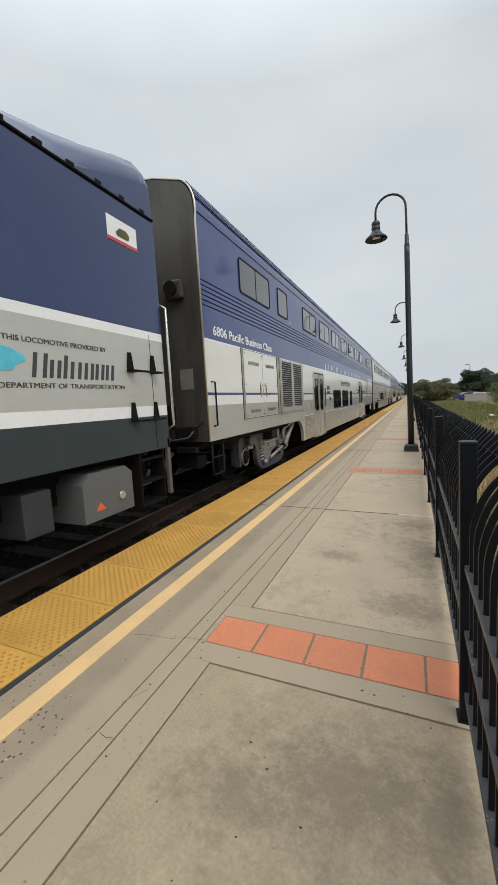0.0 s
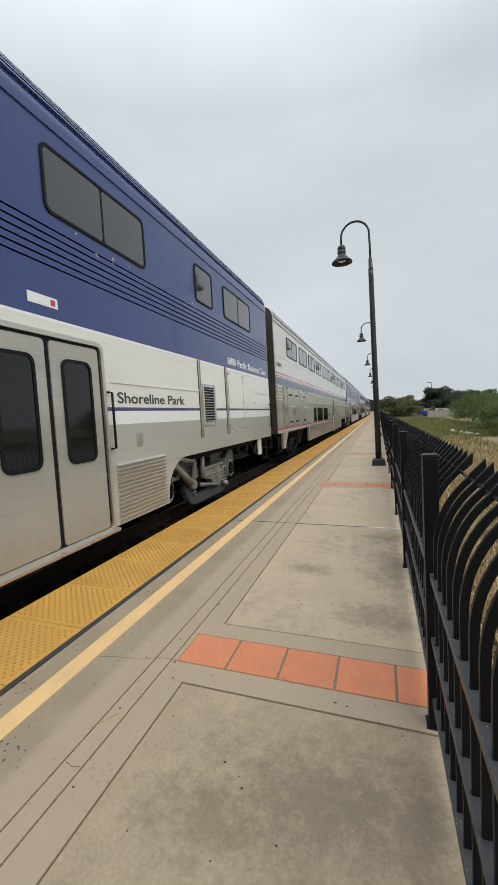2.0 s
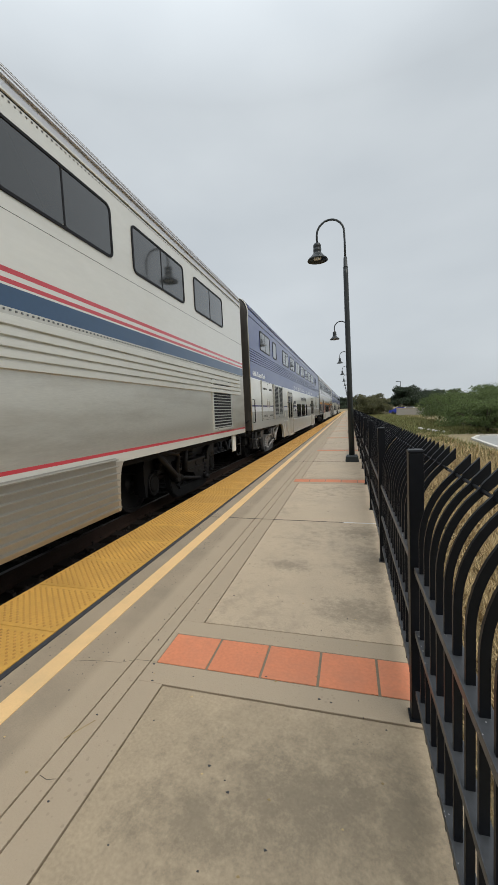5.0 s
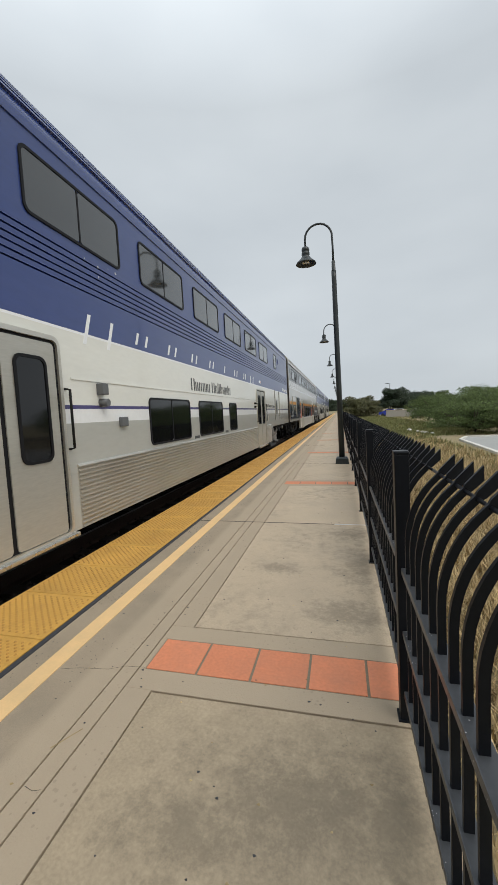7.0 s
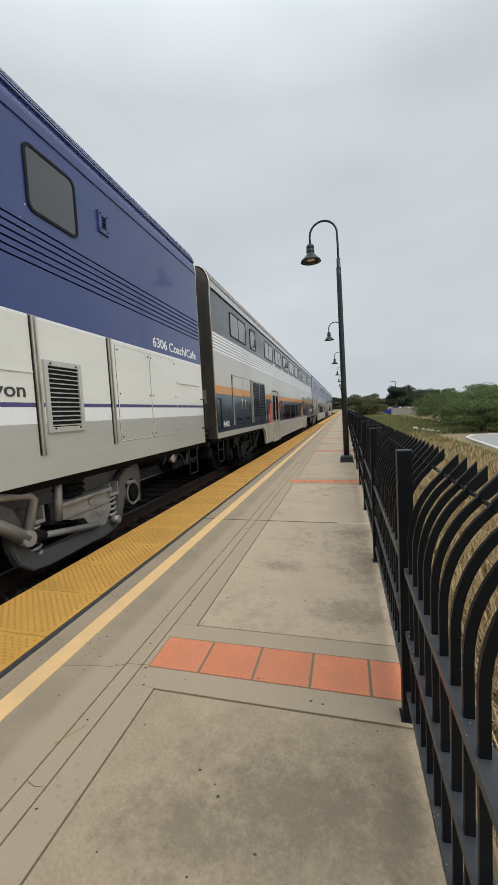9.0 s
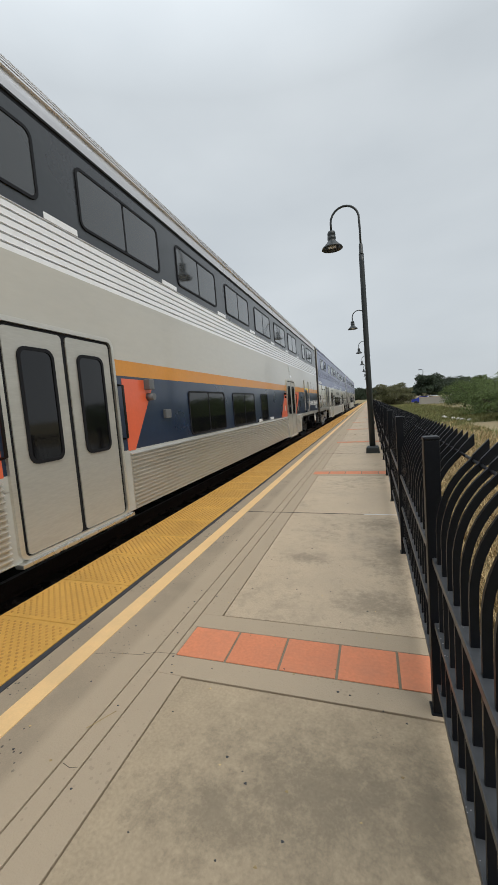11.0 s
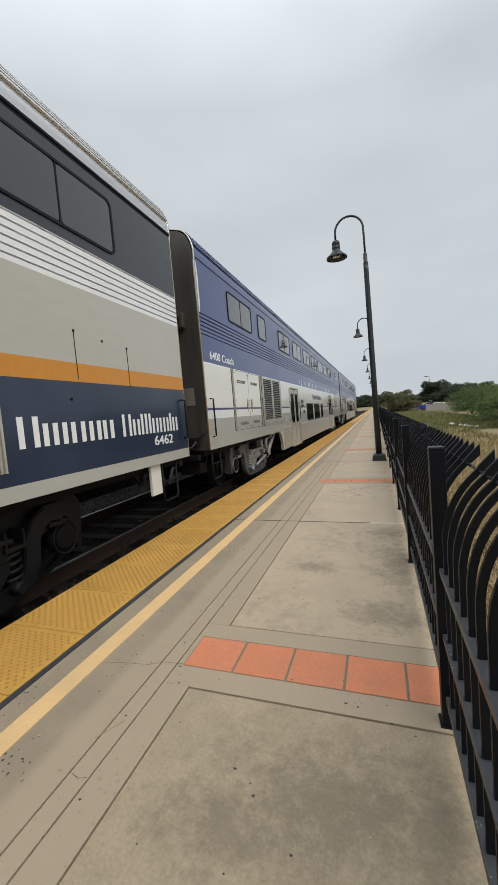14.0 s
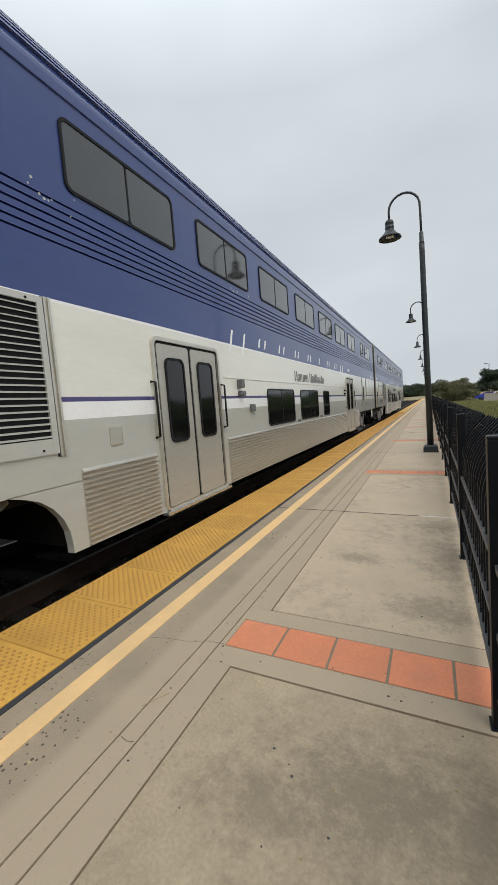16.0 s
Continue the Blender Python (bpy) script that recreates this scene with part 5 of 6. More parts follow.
def silver_coach(k):
    car = thing("railway_coach", "cream-silver double-deck coach with red and blue stripes", "railway coach", "coaches of the train", (CX, FIRST + PITCH * k, 0))
    body(car, [(0.885, 0, 0), (0.92, 1, 0), (2.25, 2, 0), (2.425, 3, 0), (2.445, 0, 0), (2.485, 1, 0), (2.53, 0, 0), (2.575, 1, 0), (3.04, 0, 0), (3.046, 5, 0), (3.985, 0, 0), (4.0, 5, 0)], [SUPER, RED, STEEL, BANDBLUE, ROOFSTEEL, GASKET], 4, 0, SHALLOW)
    for i in range(11):
        a = 1.78 + 2.045 * i
        window(car, a, a + 1.6, 3.18, 3.80, True)
    for a, b, dbl in ((6.76, 7.44, False), (7.84, 9.44, True), (9.95, 11.56, True)):
        window(car, a, b, 0.94, 1.58, dbl, DARKPANE)
    skirt(car, 5.35, 19.55, STEEL, curve=0.12)
    sk = bmesh.new()
    plate(sk, [(1.50, 0.785), (0.80, 0.785), (0.80, 0.30), (1.04, 0.30)], HALF - 0.08, HALF)
    low_side = part("step_panel", sk, STEEL, car, "slanted steel panel with rungs ahead of the truck")
    for i in range(6):
        part("rung", tube(bmesh.new(), [(HALF, 0.84, 0.33 + i * 0.085), (HALF + 0.03, 0.85, 0.33 + i * 0.085), (HALF + 0.03, 1.03, 0.33 + i * 0.085), (HALF, 1.04, 0.33 + i * 0.085)], 0.011, 6), BRIGHT, low_side)
    for a, b in ((5.55, 7.62), (7.66, 9.62), (9.66, 13.8), (14.98, 19.5)):
        ribs(car, a, b, 0.20, 0.84, 8, RIDGESTEEL, depth=0.026, label="ridged stainless steel side panel", form="ridge")
    for a, b in ((5.5, 7.62), (7.66, 9.62), (9.66, 13.8), (14.98, 24.9)):
        ribs(car, a, b, 1.74, 2.19, 5, FLUTED, depth=0.042, label="grooved bright steel upper panel", form="groove")
    ribs(car, 0.26, 0.8, 1.74, 2.19, 5, FLUTED, depth=0.042, form="groove")
    ribs(car, 3.47, 4.08, 1.85, 2.17, 4, FLUTED, depth=0.042, form="groove")
    b = bmesh.new()
    for i in range(420):
        y = 0.26 + i * 0.0598
        block(b, (HALF, y - 0.008, 2.220), (HALF + 0.008, y + 0.008, 2.236))
        block(b, (HALF, y - 0.008, 3.955), (HALF + 0.006, y + 0.008, 3.967))
    tagged(part("rivet_row", b, TANKGREY, car), kind="stuff")
    for a, c, slots, side in ((1.14, 1.50, False, 1), (1.60, 2.52, True, 1), (2.54, 3.45, True, 2), (4.12, 4.80, True, 1), (4.82, 5.46, False, 2)):
        hatch(car, a, c, 0.96, 2.18, STEEL, slots, side)
    channel(car, 1.55, 0.94, 2.2)
    for i in range(5):
        z = 0.98 + i * 0.245
        upright_grille(car, 0.83, 1.11, z, z + 0.235)
    grille(car, 22.9, 24.2, 0.95, 2.03, 16, SILVERPAINT)
    # single door
    f = bmesh.new()
    ring(f, outline(13.84, 14.80, 0.20, 2.12, 0.10), outline(13.87, 14.77, 0.23, 2.09, 0.08), HALF - 0.01, HALF + 0.016)
    door = part("door", f, GASKET, car, "closed stainless steel vestibule door")
    leaf = bmesh.new()
    plate(leaf, outline(13.88, 14.76, 0.235, 2.08, 0.08), HALF, HALF + 0.012)
    part("leaf", leaf, DOORSTEEL, door)
    frame_b = bmesh.new()
    ring(frame_b, outline(14.03, 14.50, 1.12, 1.98, 0.10), outline(14.08, 14.45, 1.17, 1.93, 0.08), HALF + 0.01, HALF + 0.03)
    part("window_rim", frame_b, BRIGHT, door)
    window(door, 14.07, 14.46, 1.16, 1.94, False, DARKPANE, HALF + 0.012)
    part("handle", tube(bmesh.new(), [(HALF + 0.02, 13.96, 0.92), (HALF + 0.06, 13.97, 0.92), (HALF + 0.06, 14.1, 0.915)], 0.014, 8), BRIGHT, door)
    part("step_plate", boxed((HALF - 0.02, 13.8, 0.165), (HALF + 0.06, 14.85, 0.205), 0.008), BRIGHT, door)
    slim = bmesh.new()
    plate(slim, outline(14.86, 14.93, 1.04, 1.93, 0.03), HALF, HALF + 0.008)
    part("pocket", slim, DARK, car)
    flat_shape(car, "marker_window", outline(15.9, 16.25, 1.18, 1.30, 0.05), DARKPANE, HALF, 0.006)
    bl = bmesh.new()
    block(bl, (HALF, 15.12, 1.42), (HALF + 0.09, 15.26, 1.52), 0.01)
    part("side_lamp", bl, TRUCK, car)
    part("notice_plate", boxed((HALF + 0.026, 9.72, 0.79), (HALF + 0.030, 10.2, 0.87)), WHITE, car)
    for i in range(3):
        foot, head = 12.50 + 0.085 * i, 12.12 + 0.24 * i
        flat_shape(car, "trade_mark", [(head + 0.16, 1.30), (head, 1.29 - 0.03 * (2 - i)), (foot, 1.06), (foot + 0.065, 1.06)], INK)
    word_bars(car, 12.22, 12.74, "Uwhxxx", 1.34, 1.385, INK)
    sign(car, "34039", 0.35, 2.74, 0.12, INK, 0.62)
    part("seam", boxed((HALF, 9.633, 0.2), (HALF + 0.008, 9.649, 2.2)), GASKET, car)
    lug = mesh_of("rib_end", block(bmesh.new(), (0.004, -0.014, 0), (0.032, 0.014, 0.03), 0.008), BRIGHT)
    for z_low, count, pitch in ((0.25, 8, 0.08), (1.81, 5, 0.09)):
        for i in range(count):
            for yy in (9.60, 9.682):
                part("rib_end", lug, None, car, m=pose(HALF, yy, z_low + i * pitch))
    underfloor(car)
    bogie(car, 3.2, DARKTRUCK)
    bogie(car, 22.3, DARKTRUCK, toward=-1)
    return car


def locomotive():
    loco = thing("locomotive", "dark blue, silver and green-grey diesel locomotive, rear half", "locomotive", at=(CX, FIRST - PITCH + 0.1, 0))
    y0, y1, half = 3.6, 25.15, HALF - 0.04
    section = [(half, 0.83), (half, 1.225), (half, 1.345), (half, 2.10), (half, 2.19), (half, 3.46), (half - 0.012, 3.47), (half - 0.012, 3.50), (half - 0.02, 3.51), (half - 0.06, 3.58), (half - 0.40, 3.66), (0.5, 3.70), (0.0, 3.71)]
    mats = [0, 1, 2, 1, 3, 3, 4, 3, 3, 2, 2, 2]
    flat = section + [(-x, z) for x, z in section[-2::-1]]
    bm = bmesh.new()
    rows = extrude(bm, flat, y0, y1 - 0.10, mats + mats[::-1])
    tail = []
    for i, v in enumerate(rows[-1]):
        f = 0.955
        back = 0.0
        tail.append(bm.verts.new((v.co.x * f, y1 + back, v.co.z if v.co.z < 3.9 else v.co.z - 0.09)))
    allm = mats + mats[::-1]
    for k in range(len(tail) - 1):
        fc = bm.faces.new((rows[-1][k], tail[k], tail[k + 1], rows[-1][k + 1]))
        fc.material_index = allm[k]
    cap = bm.faces.new(tail[::-1])
    cap.material_index = 0
    part("body", bm, [LOCOGREY, WHITE, SILVERPAINT, LOCOBLUE, GASKET], loco)
    hood = bmesh.new()
    loops = []
    for y, side, r in ((22.0, 3.502, 0.5), (23.35, 3.505, 1.3), (23.8, 3.52, 1.95), (24.16, 3.62, 1.95), (24.61, 3.77, 1.95), (24.90, 3.855, 1.9), (25.01, 3.88, 1.6), (25.06, 3.87, 0.9), (25.08, 3.5, 0.0)):
        right = [(half - 0.02, 3.50), (half - 0.03, side), (half - 0.06, side + 0.07 * r), (half - 0.13, side + 0.13 * r), (half - 0.28, side + 0.175 * r), (half - 0.6, side + 0.20 * r), (0.0, side + 0.22 * r)]
        loops.append([hood.verts.new((x, y, z)) for x, z in right + [(-x, z) for x, z in right[-2::-1]]])
    for a, b in zip(loops, loops[1:]):
        for k in range(len(a) - 1):
            fc = hood.faces.new((a[k], b[k], b[k + 1], a[k + 1]))
            fc.material_index, fc.smooth = 1 if 3 <= k <= len(a) - 5 else 0, 1 <= k <= len(a) - 3
    part("roof_hood", hood, [LOCOBLUE, SILVERPAINT], loco, "raised blue roof hood with a pale top")
    gut = bmesh.new()
    block(gut, (half - 0.02, y0, 3.485), (half + 0.012, y1 - 0.1, 3.50))
    for i in range(6):
        block(gut, (half - 0.06, 23.2 + i * 0.33, 3.50), (half - 0.02, 23.28 + i * 0.33, 3.56))
    part("roof_seam", gut, DARK, loco)
    # flag panel: white field, red stripe, brown shape
    x = half
    flat_shape(loco, "flag_panel", [(24.72, 3.27), (24.27, 3.27), (24.27, 3.03), (24.72, 3.03)], WHITE, x)
    flat_shape(loco, "flag_stripe", [(24.72, 3.065), (24.27, 3.065), (24.27, 3.03), (24.72, 3.03)], RED, x + 0.003)
    flat_shape(loco, "flag_emblem", [(24.60, 3.15), (24.55, 3.19), (24.45, 3.185), (24.39, 3.13), (24.41, 3.10), (24.58, 3.10)], LEAFOLIVE, x + 0.003)
    sign(loco, "THIS LOCOMOTIVE PROVIDED BY", 23.04, 1.89, 0.042, INK, 1.06, x)
    sign(loco, "CALIFORNIA DEPARTMENT OF TRANSPORTATION", 22.50, 1.53, 0.042, INK, 1.82, x)
    word_bars(loco, 23.24, 24.18, "Uxhnnxxx", 1.615, 1.815, INK, x, 0.18)
    flat_shape(loco, "trade_mark", [(23.16, 1.80), (23.10, 1.83), (22.93, 1.85), (22.68, 1.83), (22.66, 1.74), (22.80, 1.70), (22.93, 1.65), (23.10, 1.66), (23.13, 1.70), (23.22, 1.74), (23.20, 1.79)], CYAN, x, label="cyan printed patch")
    for zz in (1.72, 1.19):
        b = bmesh.new()
        for yy in (24.43, 24.82):
            plate(b, [(yy + 0.05, zz), (yy + 0.02, zz + 0.2), (yy - 0.02, zz + 0.2), (yy - 0.05, zz)], half, half + 0.02)
            block(b, (half, yy - 0.05, zz - 0.01), (half + 0.11, yy + 0.05, zz + 0.012))
        tube(b, [(half + 0.1, 24.43, zz), (half + 0.1, 24.82, zz)], 0.012, 8)
        part("step_bracket", b, DARK, loco, "black folding step bracket")
    part("seam", boxed((half - 0.002, 24.80, 0.86), (half + 0.003, 24.805, 2.15)), DARK, loco)
    bar = tube(bmesh.new(), [(half - 0.02, 25.07, 2.55), (half + 0.05, 25.10, 2.5), (half + 0.05, 25.10, 1.1), (half - 0.02, 25.07, 1.05)], 0.016, 8)
    part("grab_rail", bar, BRIGHT, loco)
    # underside: tanks, boxes, steps
    u = bmesh.new()
    block(u, (-1.2, 4.0, 0.45), (1.15, 25.0, 0.85))
    part("underframe", u, DARK, loco)
    t = bmesh.new()
    plate(t, [(24.34, 0.66), (24.24, 0.735), (23.76, 0.735), (23.66, 0.64), (23.66, 0.27), (24.34, 0.27)], 0.9, half - 0.02)
    box_t = part("equipment_box", t, TANKGREY, loco, "grey bevelled equipment box")
    flat_shape(box_t, "warning_mark", [(23.86, 0.44), (23.80, 0.36), (23.93, 0.36)], VERMILION, half - 0.02)
    part("filler_cap", tube(bmesh.new(), [(half - 0.02, 24.16, 0.44), (half + 0.0, 24.16, 0.44)], [0.045, 0.04], 14), BRIGHT, box_t)
    part("equipment_box", boxed((0.9, 23.12, 0.3), (half - 0.1, 23.40, 0.68), 0.02), RUBBER, loco)
    st = bmesh.new()
    for yy in (24.50, 24.93):
        block(st, (half - 0.22, yy - 0.012, 0.2), (half - 0.02, yy + 0.012, 0.85))
    for zz in (0.22, 0.48, 0.74):
        block(st, (half - 0.22, 24.50, zz - 0.012), (half - 0.01, 24.93, zz + 0.012))
    part("corner_step", st, DARK, loco, "black corner steps")
    part("snow_post", boxed((half - 0.05, 25.0, 0.25), (half + 0.0, 25.06, 0.95), 0.01), TRUCKBAR, loco)
    cp = bmesh.new()
    block(cp, (-0.25, 24.8, 0.3), (0.25, 25.5, 0.6), 0.04)
    for xx in (0.5, 0.8, 1.05):
        tube(cp, [(xx, 25.1, 0.6), (xx, 25.3, 0.5), (xx, 25.38, 0.32)], 0.03, 8)
    part("coupler", cp, DARK, loco)
    bogie(loco, 20.6, DARKTRUCK, 1.4, -1)
    bogie(loco, 8.0, DARKTRUCK, 1.4)
    return loco


TRAIN = [
    locomotive(),
    blue_coach(0, "6806 Pacific Business Class", "Shoreline Park", True, label="blue over off-white double-deck business class coach"),
    silver_coach(1),
    blue_coach(2, "6306 Coach/Cafe", "San Timoteo Canyon", False, label="blue over off-white double-deck cafe coach"),
    grey_coach(3),
    blue_coach(4, "6400 Coach", "", True, label="blue over off-white double-deck coach numbered 6400"),
    blue_coach(5, "Coach", "", False, label="blue over off-white double-deck coach at the train's tail"),
]

# ---- beyond the fence ----
lot = bmesh.new()
pts = [(7.7, 9.0), (7.8, 14.6), (8.3, 21.0), (9.0, 22.6), (40, 24.5), (40, 2)]
lot.faces.new([lot.verts.new((x, y, -0.50)) for x, y in pts][::-1])
tagged(new("parking_lot", mesh_of("parking_lot", lot, ASPHALT)), "pale grey asphalt parking lot", "parking lot", kind="structure")
kerb = bmesh.new()
for (ax, ay), (bx, by) in zip(pts[:5], pts[1:5]):
    d = Vector((bx - ax, by - ay, 0)).normalized()
    n = Vector((-d.y, d.x, 0)) * 0.15
    a, b = Vector((ax, ay, -0.56)), Vector((bx, by, -0.56))
    low = [kerb.verts.new(p) for p in (a, b, b + n, a + n)]
    high = [kerb.verts.new(p + Vector((0, 0, 0.13))) for p in (a, b, b + n, a + n)]
    kerb.faces.new(high)
    for k in range(4):
        kerb.faces.new((low[k], low[(k + 1) % 4], high[(k + 1) % 4], high[k]))
bmesh.ops.recalc_face_normals(kerb, faces=kerb.faces)
tagged(new("kerb", mesh_of("kerb", kerb, KERB)), "pale concrete kerb round the parking lot", "kerb", kind="structure")


def tufts(name, n, area, height, mat, label, lean=0.5, blade=1.0):
    bm = bmesh.new()
    for i in range(n):
        x, y = area()
        if x > 7.4 and 6 < y < 24.6:      # none on the asphalt
            continue
        h = height * random.uniform(0.4, 1.25)
        for k in range(5):
            a = random.uniform(0, 6.283)
            w = (0.003 + 0.006 * random.random() + 0.0004 * y) * blade
            b = Vector((x + random.uniform(-0.08, 0.08), y + random.uniform(-0.08, 0.08), -0.53))
            tip = b + Vector((math.cos(a) * h * lean * random.random(), math.sin(a) * h * lean * random.random(), h))
            side = Vector((-math.sin(a), math.cos(a), 0)) * w
            bm.faces.new([bm.verts.new(p) for p in (b - side, b + side, tip)])
    return tagged(new(name, mesh_of(name, bm, mat)), label, "grass", kind="stuff")


tufts("dry_straw", 11000, lambda: (random.triangular(2.95, 8.5, 3.2), random.triangular(0.2, 26, 3)), 0.22, STRAW, "dry trampled straw and grass beside the fence", 1.6)
tufts("tall_dry_grass", 2600, lambda: (random.uniform(3.2, 16), random.triangular(8, 110, 25)), 0.26, WEEDDRY, "tall olive and yellow dry grass")
tufts("green_weeds", 11000, lambda: (random.uniform(3.0, 11), random.triangular(7, 95, 24)), 0.21, WEED, "green and yellow weeds on the verge", 0.9)

for i in range(6):
    bm = bmesh.new()
    bmesh.ops.create_icosphere(bm, subdivisions=2, radius=random.uniform(0.10, 0.20))
    for v in bm.verts:
        v.co *= 1 + 0.35 * noise.noise(v.co * 4 + Vector((i, 0, 0)))
        v.co.z *= 0.6
    r = new("rock", mesh_of("rock", bm, KERB))
    r.location = (7.4 + 0.13 * i + random.uniform(-0.2, 0.2), 30.5 - 0.9 * i, -0.45)
    tagged(r, "pale rough rock on the verge", "rock", "rocks on the verge")


def leaf_clump(bm, centre, radius, n, size):
    for i in range(n):
        d = Vector((random.gauss(0, 1), random.gauss(0, 1), random.gauss(0, 1))).normalized()
        p = centre + Vector((d.x * radius[0], d.y * radius[1], d.z * radius[2])) * random.uniform(0.55, 1.05)
        u = Vector((random.gauss(0, 1), random.gauss(0, 1), random.gauss(0, 1))).normalized()
        v = u.orthogonal().normalized()
        s = size * random.uniform(0.6, 1.4)
        bm.faces.new([bm.verts.new(q) for q in (p - u * s, p + v * s * 0.45, p + u * s, p - v * s * 0.45)])


def shrub(x, y, w, d, h, mat, label, clumps=26, leaves=110, size=0.09, category="shrub", trunk=0.0, name="shrub"):
    """A tapered stem with limbs and a crown of clumps of small leaves, with an uneven outline."""
    plant = thing(name, label, category, name + "s beside the line", (x, y, -0.53))
    wood = bmesh.new()
    crown = bmesh.new()
    stem = trunk or h * 0.25
    tube(wood, [(0, 0, -0.1), (0.04 * h, 0, stem * 0.6), (0, 0.03 * h, stem), (0.03 * h, 0, h * 0.7)], [0.045 * h, 0.035 * h, 0.028 * h, 0.01 * h], 8)
    for i in range(clumps):
        a, r = random.uniform(0, 6.283), math.sqrt(random.random())
        zc = random.uniform(stem * 0.8, h * 0.88)
        fall = math.sqrt(max(0.05, 1 - (max(0.0, zc - h * 0.35) / (h * 0.65)) ** 2))
        c = Vector((math.cos(a) * r * w * 0.5 * fall, math.sin(a) * r * d * 0.5 * fall, zc))
        if i % 3 == 0:
            tube(wood, [(0, 0, stem * 0.7), c * 0.5 + Vector((0, 0, stem * 0.4)), c], [0.02 * h, 0.013 * h, 0.005 * h], 6)
        q = random.uniform(0.55, 1.15)
        leaf_clump(crown, c, (w * 0.17 * q, d * 0.17 * q, h * 0.14 * q), leaves, size)
    part("trunk", wood, BARK, plant)
    part("crown", crown, mat, plant)
    return plant


BUSHES = [(10.2, 25.5, 4.6, 4, 2.3), (13.2, 26, 5, 4, 2.8), (16.5, 27, 5, 4, 2.6), (11.0, 31, 5, 5, 3.2), (14.5, 32, 6, 5, 3.6), (18.5, 33, 6, 5, 3.4), (22.5, 33, 6, 5, 3.2), (11.5, 39, 5, 5, 3.4), (15.5, 41, 7, 6, 4.2), (21, 42, 7, 6, 4.2), (27, 43, 8, 6, 4.4), (12.5, 49, 5, 5, 3.4), (34, 46, 9, 7, 4.6)]
for x, y, w, d, h in BUSHES:
    shrub(x, y, w, d, h * 0.86, LEAF, "dense green willow-like shrub with an uneven crown", 48, 330, 0.055)
shrub(6.9, 88, 7.6, 7, 4.9, LEAFOLIVE, "wide olive-brown shrub by the line", 80, 300, 0.13, trunk=0.45)
shrub(15.5, 96, 7.2, 7, 6.6, LEAFDARK, "dark round-crowned tree standing alone", 50, 240, 0.2, "tree", 2.6, "tree")
shrub(22.0, 104, 7, 7, 5.6, LEAFDARK, "dark spreading tree behind the parked cars", 36, 140, 0.2, "tree", 2.2, "tree")
for i, (x, y, w, h) in enumerate(((-9, 255, 22, 9.5), (-2, 262, 20, 8.5), (7, 268, 22, 8), (-24, 250, 26, 11), (-40, 245, 26, 11), (18, 275, 22, 7))):
    shrub(x, y, w, 14, h, LEAFDARK, "dark distant tree beyond the platform's end", 34, 120, 0.6, "tree", 2.0, "tree")
for x, y, w, h in ((34, 150, 20, 7), (52, 140, 24, 8), (74, 130, 26, 8), (100, 130, 30, 9)):
    shrub(x, y, w, 14, h, LEAF, "green tree in the distance past the fence", 30, 110, 0.45, "tree", 1.6, "tree")


def parked_car(x, y, turn, paint, label):
    car = thing("parked_car", label, "car", "cars parked beyond the verge", (x, y, -0.52))
    car.rotation_euler = (0, 0, turn)
    hull = [(-2.2, 0.35), (-2.25, 0.75), (-1.9, 0.95), (-1.2, 1.0), (-0.6, 1.42), (0.7, 1.45), (1.5, 1.0), (2.15, 0.9), (2.25, 0.4)]
    b = bmesh.new()
    left = [b.verts.new((-0.85 if z < 1.1 else -0.66, yy, z)) for yy, z in hull]
    right = [b.verts.new((0.85 if z < 1.1 else 0.66, yy, z)) for yy, z in hull]
    b.faces.new(left)
    b.faces.new(right[::-1])
    for k in range(len(hull)):
        j = (k + 1) % len(hull)
        b.faces.new((left[k], right[k], right[j], left[j]))
    bmesh.ops.recalc_face_normals(b, faces=b.faces)
    part("body", b, paint, car)
    g = bmesh.new()
    for s in (-1, 1):
        g.faces.new([g.verts.new((s * 0.80, yy, z)) for yy, z in ((-1.0, 1.06), (-0.5, 1.36), (0.65, 1.38), (1.2, 1.06))])
    part("side_window", g, DARKPANE, car)
    for sx in (-0.8, 0.8):
        for yy in (-1.4, 1.4):
            part("wheel", tube(bmesh.new(), [(sx - 0.1, yy, 0.32), (sx + 0.1, yy, 0.32)], 0.32, 16), RUBBER, car)
    return car


SHINYBLUE = surface("blue_car_paint", (0.03, 0.05, 0.36), 0.3, 0, 0.05)
parked_car(12.6, 84, 1.3, SHINYBLUE, "bright blue parked car seen far off")
parked_car(13.6, 79, 1.4, WHITE, "small white parked car seen far off")
parked_car(18.5, 86, 1.35, SILVERPAINT, "silver parked car seen far off")
parked_car(20.8, 88, 1.35, DARK, "black parked car seen far off")

wall = thing("low_wall", "low grey rendered wall behind the weeds", "wall", at=(13.6, 72, -0.55))
part("face", boxed((-3.2, -0.12, 0), (3.2, 0.12, 1.25), 0.02), WALLGREY, wall)
part("coping", boxed((-3.25, -0.17, 1.25), (3.25, 0.17, 1.33), 0.02), CONCRETE, wall)


def lot_lamp(x, y, h, label):
    lamp = thing("lot_lamp", label, "street lamp", "lamps of the parking lot", (x, y, -0.52))
    part("pole", tube(bmesh.new(), [(0, 0, 0), (0, 0, h)], [0.09, 0.06], 10), LAMPPAINT, lamp)
    part("head", boxed((-1.0, -0.14, h - 0.05), (-0.15, 0.14, h + 0.08), 0.03), LAMPPAINT, lamp)


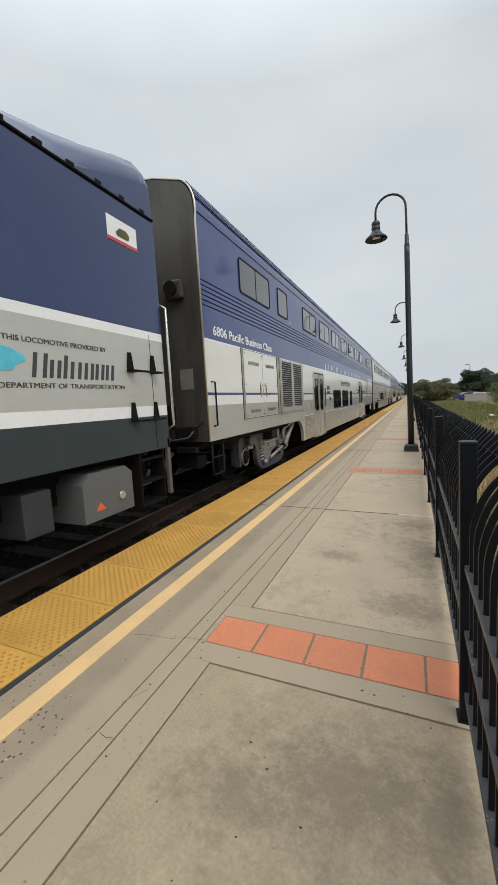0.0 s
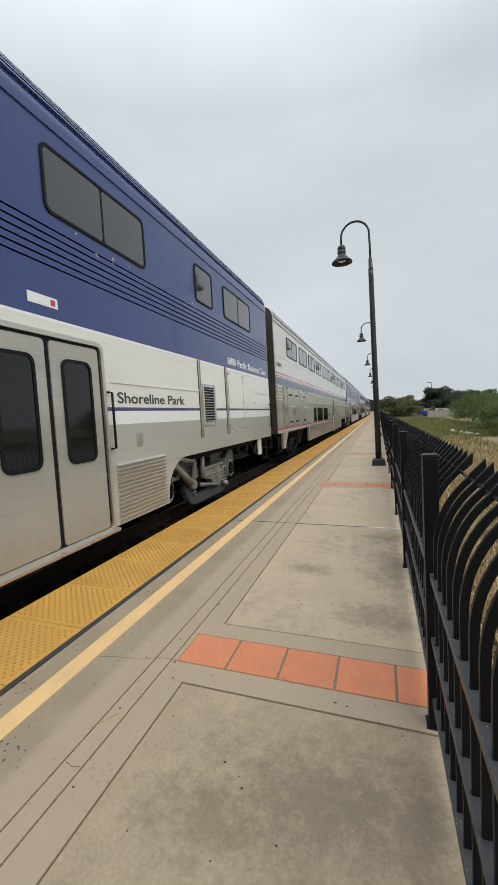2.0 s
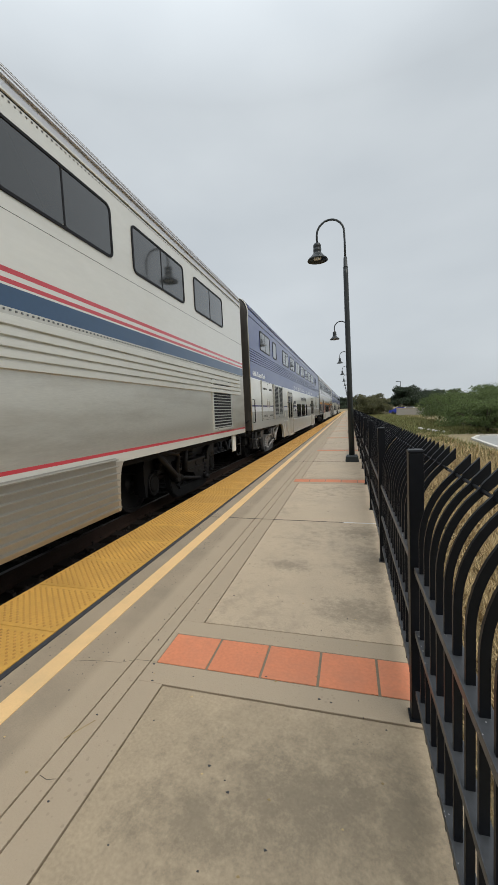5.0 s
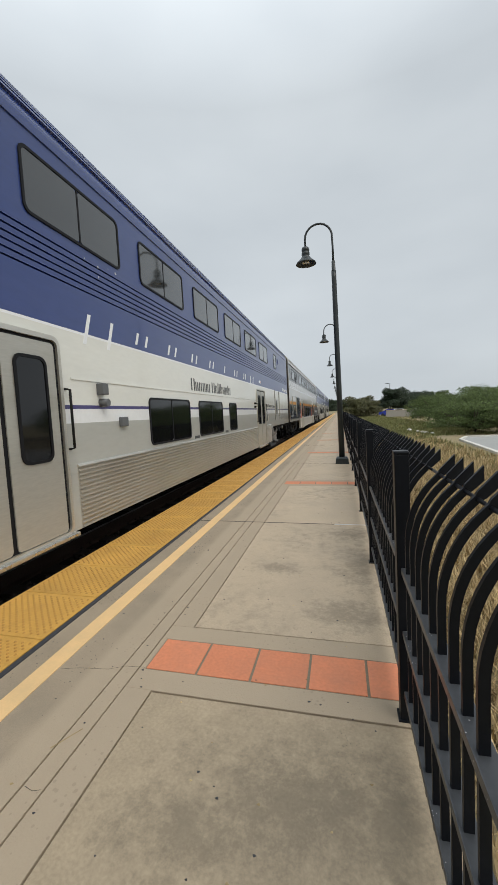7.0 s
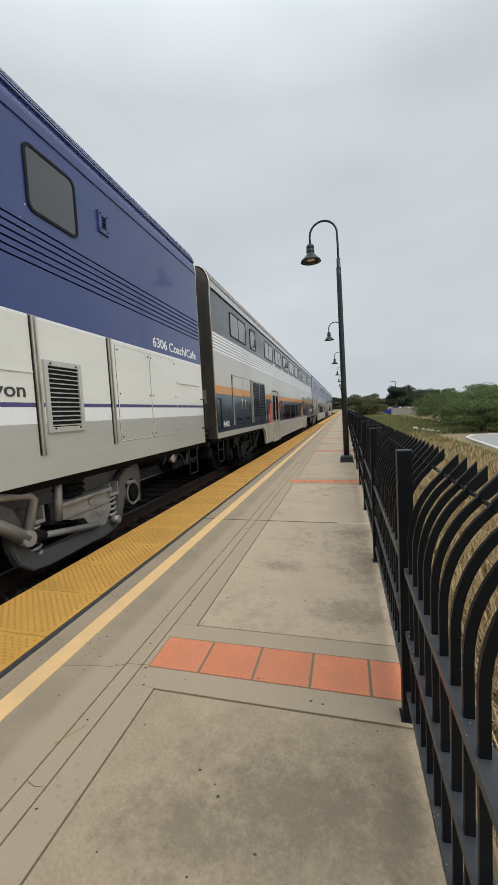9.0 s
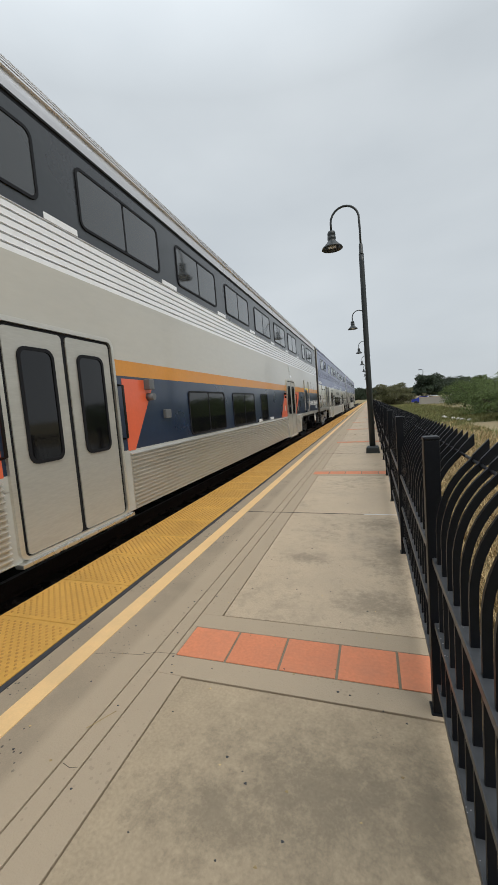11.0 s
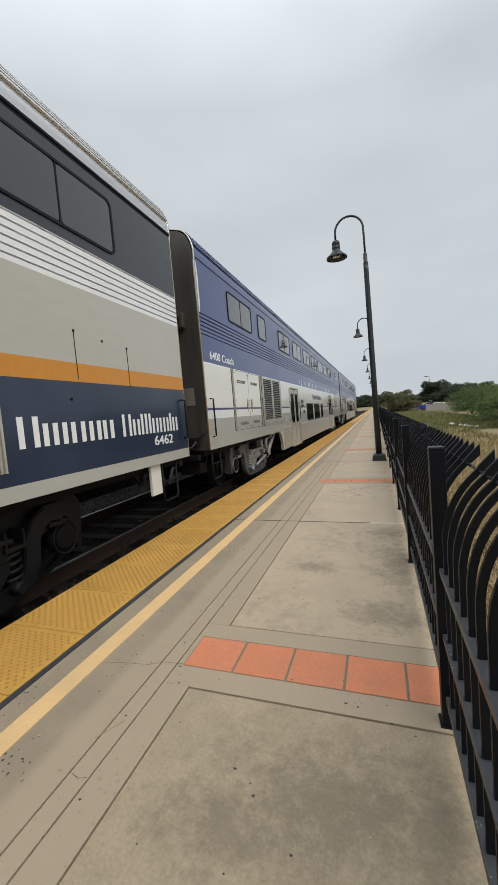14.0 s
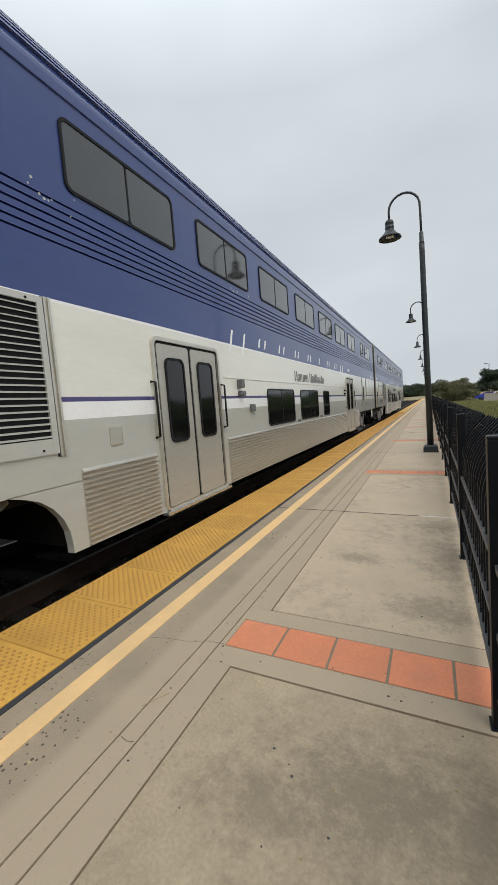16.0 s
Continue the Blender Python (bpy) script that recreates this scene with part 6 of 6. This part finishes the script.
lot_lamp(14.5, 100, 7.6, "tall slender parking lot lamp with a flat head")
cabinet = thing("platform_cabinet", "grey metal cabinet at the platform's far fence", "cabinet", at=(2.5, 60, sloped(2.5)))
part("body", boxed((-0.12, -0.25, 0), (0.22, 0.25, 1.75), 0.02), TANKGREY, cabinet)
part("door", boxed((-0.135, -0.21, 0.08), (-0.12, 0.21, 1.66), 0.006), WALLGREY, cabinet)

# ---- platform pieces ----
def slab_mesh(x0, x1, length, mat, name="slab", top=0.0, thick=0.04):
    bm = boxed((x0, 0, -thick), (x1, length, top), 0.002)
    for v in bm.verts:
        v.co.z += sloped(v.co.x)
    return mesh_of(name, bm, mat)


PERIOD, BAND = 5.27, 2.125
JX = (0.694, 1.2825, 1.2910, 1.3755, 1.3837, 1.5257, 1.5345, 2.85)
HALF_BAY = PERIOD / 2 - 0.285
edge_me = slab_mesh(JX[0], JX[1], PERIOD - 0.012, CONCRETE_EDGE)
strip_me = slab_mesh(JX[2], JX[3], PERIOD - 0.006, CONCRETE_EDGE)
frame_me = slab_mesh(JX[4], JX[5], PERIOD - 0.5645, CONCRETE_EDGE)
main_me = slab_mesh(JX[6], JX[7], HALF_BAY - 0.012, CONCRETE)
margin_me = slab_mesh(JX[4], JX[7], 0.142, CONCRETE_EDGE)
damp_me = slab_mesh(JX[6], JX[7], HALF_BAY - 0.012, CONCRETE_DAMP)
worn_me = slab_mesh(JX[6], JX[7], HALF_BAY - 0.012, CONCRETE_WORN)
side_me = slab_mesh(JX[4], 1.415, 0.2775, CONCRETE_EDGE)
mortar_me = slab_mesh(1.415, JX[7], 0.275, MORTAR, "mortar_bed", -0.003)
tile_me = [slab_mesh(0, w, 0.266, TILE, "tile", 0.0, 0.02) for w in (0.275,)]
for i in range(-2, 34):
    yb = BAND + PERIOD * i
    mid = yb + PERIOD / 2
    part("slab", edge_me, None, platform, m=pose(0, mid - PERIOD + 0.004, 0))
    part("slab", strip_me, None, platform, m=pose(0, mid - PERIOD + 0.004, 0))
    part("slab", frame_me, None, platform, m=pose(0, yb + 0.2818, 0))
    part("slab", worn_me if i < 0 else damp_me if i == 0 else main_me, None, platform, m=pose(0, yb + 0.288, 0))
    part("slab", worn_me if i < 0 else main_me, None, platform, m=pose(0, yb + 0.288 + HALF_BAY, 0))
    strip = bmesh.new()
    block(strip, (0.70, mid - 0.006, -0.02), (2.84, mid + 0.006, 0.0008))
    block(strip, (2.36, mid - 0.007, -0.01), (2.80, mid + 0.007, 0.0016), mat=1)
    for v in strip.verts:
        v.co.z += sloped(v.co.x)
    part("joint_strip", strip, [GASKET, WHITE], platform, "black expansion joint with a pale patched end")
    part("slab", margin_me, None, platform, m=pose(0, yb - 0.282, 0))
    part("slab", margin_me, None, platform, m=pose(0, yb + 0.139, 0))
    part("slab", side_me, None, platform, m=pose(0, yb - 0.1393, 0))
    part("mortar_bed", mortar_me, None, platform, m=pose(0, yb - 0.138, 0))
    if i < 12:
        for k in range(5):
            x = 1.42 + 0.288 * k
            part("tile", tile_me[0], None, platform, m=pose(x, yb - 0.133, sloped(x) + 0.001))


def tactile_mesh(domes):
    bm = bmesh.new()
    block(bm, (0.004, 0.003, -0.03), (0.648, 0.547, 0.003))
    if domes:
        for a in range(22):
            for b in range(9):
                x, y = 0.045 + a * 0.0268, 0.044 + b * 0.0536 + (0.0268 if a % 2 else 0.0)
                low = [bm.verts.new((x + 0.0095 * math.cos(radians(60 * k)), y + 0.0095 * math.sin(radians(60 * k)), 0.003)) for k in range(6)]
                high = [bm.verts.new((x + 0.006 * math.cos(radians(60 * k)), y + 0.006 * math.sin(radians(60 * k)), 0.008)) for k in range(6)]
                bm.faces.new(high).material_index = 1
                for k in range(6):
                    bm.faces.new((low[k], low[(k + 1) % 6], high[(k + 1) % 6], high[k])).material_index = 1
    for v in bm.verts:
        v.co.z += sloped(v.co.x)
    return mesh_of("tactile_panel", bm, TACTILE, DOME)


domed, plain = tactile_mesh(True), tactile_mesh(False)
for i in range(-16, 284):
    part("tactile_panel", domed if i < 60 else plain, None, platform, m=pose(0, 2.115 + 0.55 * i, 0))
# panels past the counted stretch, in one piece
rest = bmesh.new()
for i in range(284, 340):
    block(rest, (0.004, 2.118 + 0.55 * i, -0.03), (0.648, 2.662 + 0.55 * i, 0.0))
tagged(part("far_tactile_panels", rest, TACTILE, platform), kind="stuff")


# ---- what moves ----
def travelled(t):
    return float(np.interp(t, [a for a, _ in TRAVEL], [b for _, b in TRAVEL]))


def motions():
    for car in TRAIN:
        x, y, z = car.location
        walk(car, [(t, pose(x, y - d, z)) for t, d in TRAVEL])
    steps = [i * 16.0 / 240 for i in range(241)]
    for w, y in TURNING:
        walk(w, [(t, pose(0, y, AXLE_Z, math.degrees(travelled(t) / 0.457), 0, 0)) for t in steps])


motions()
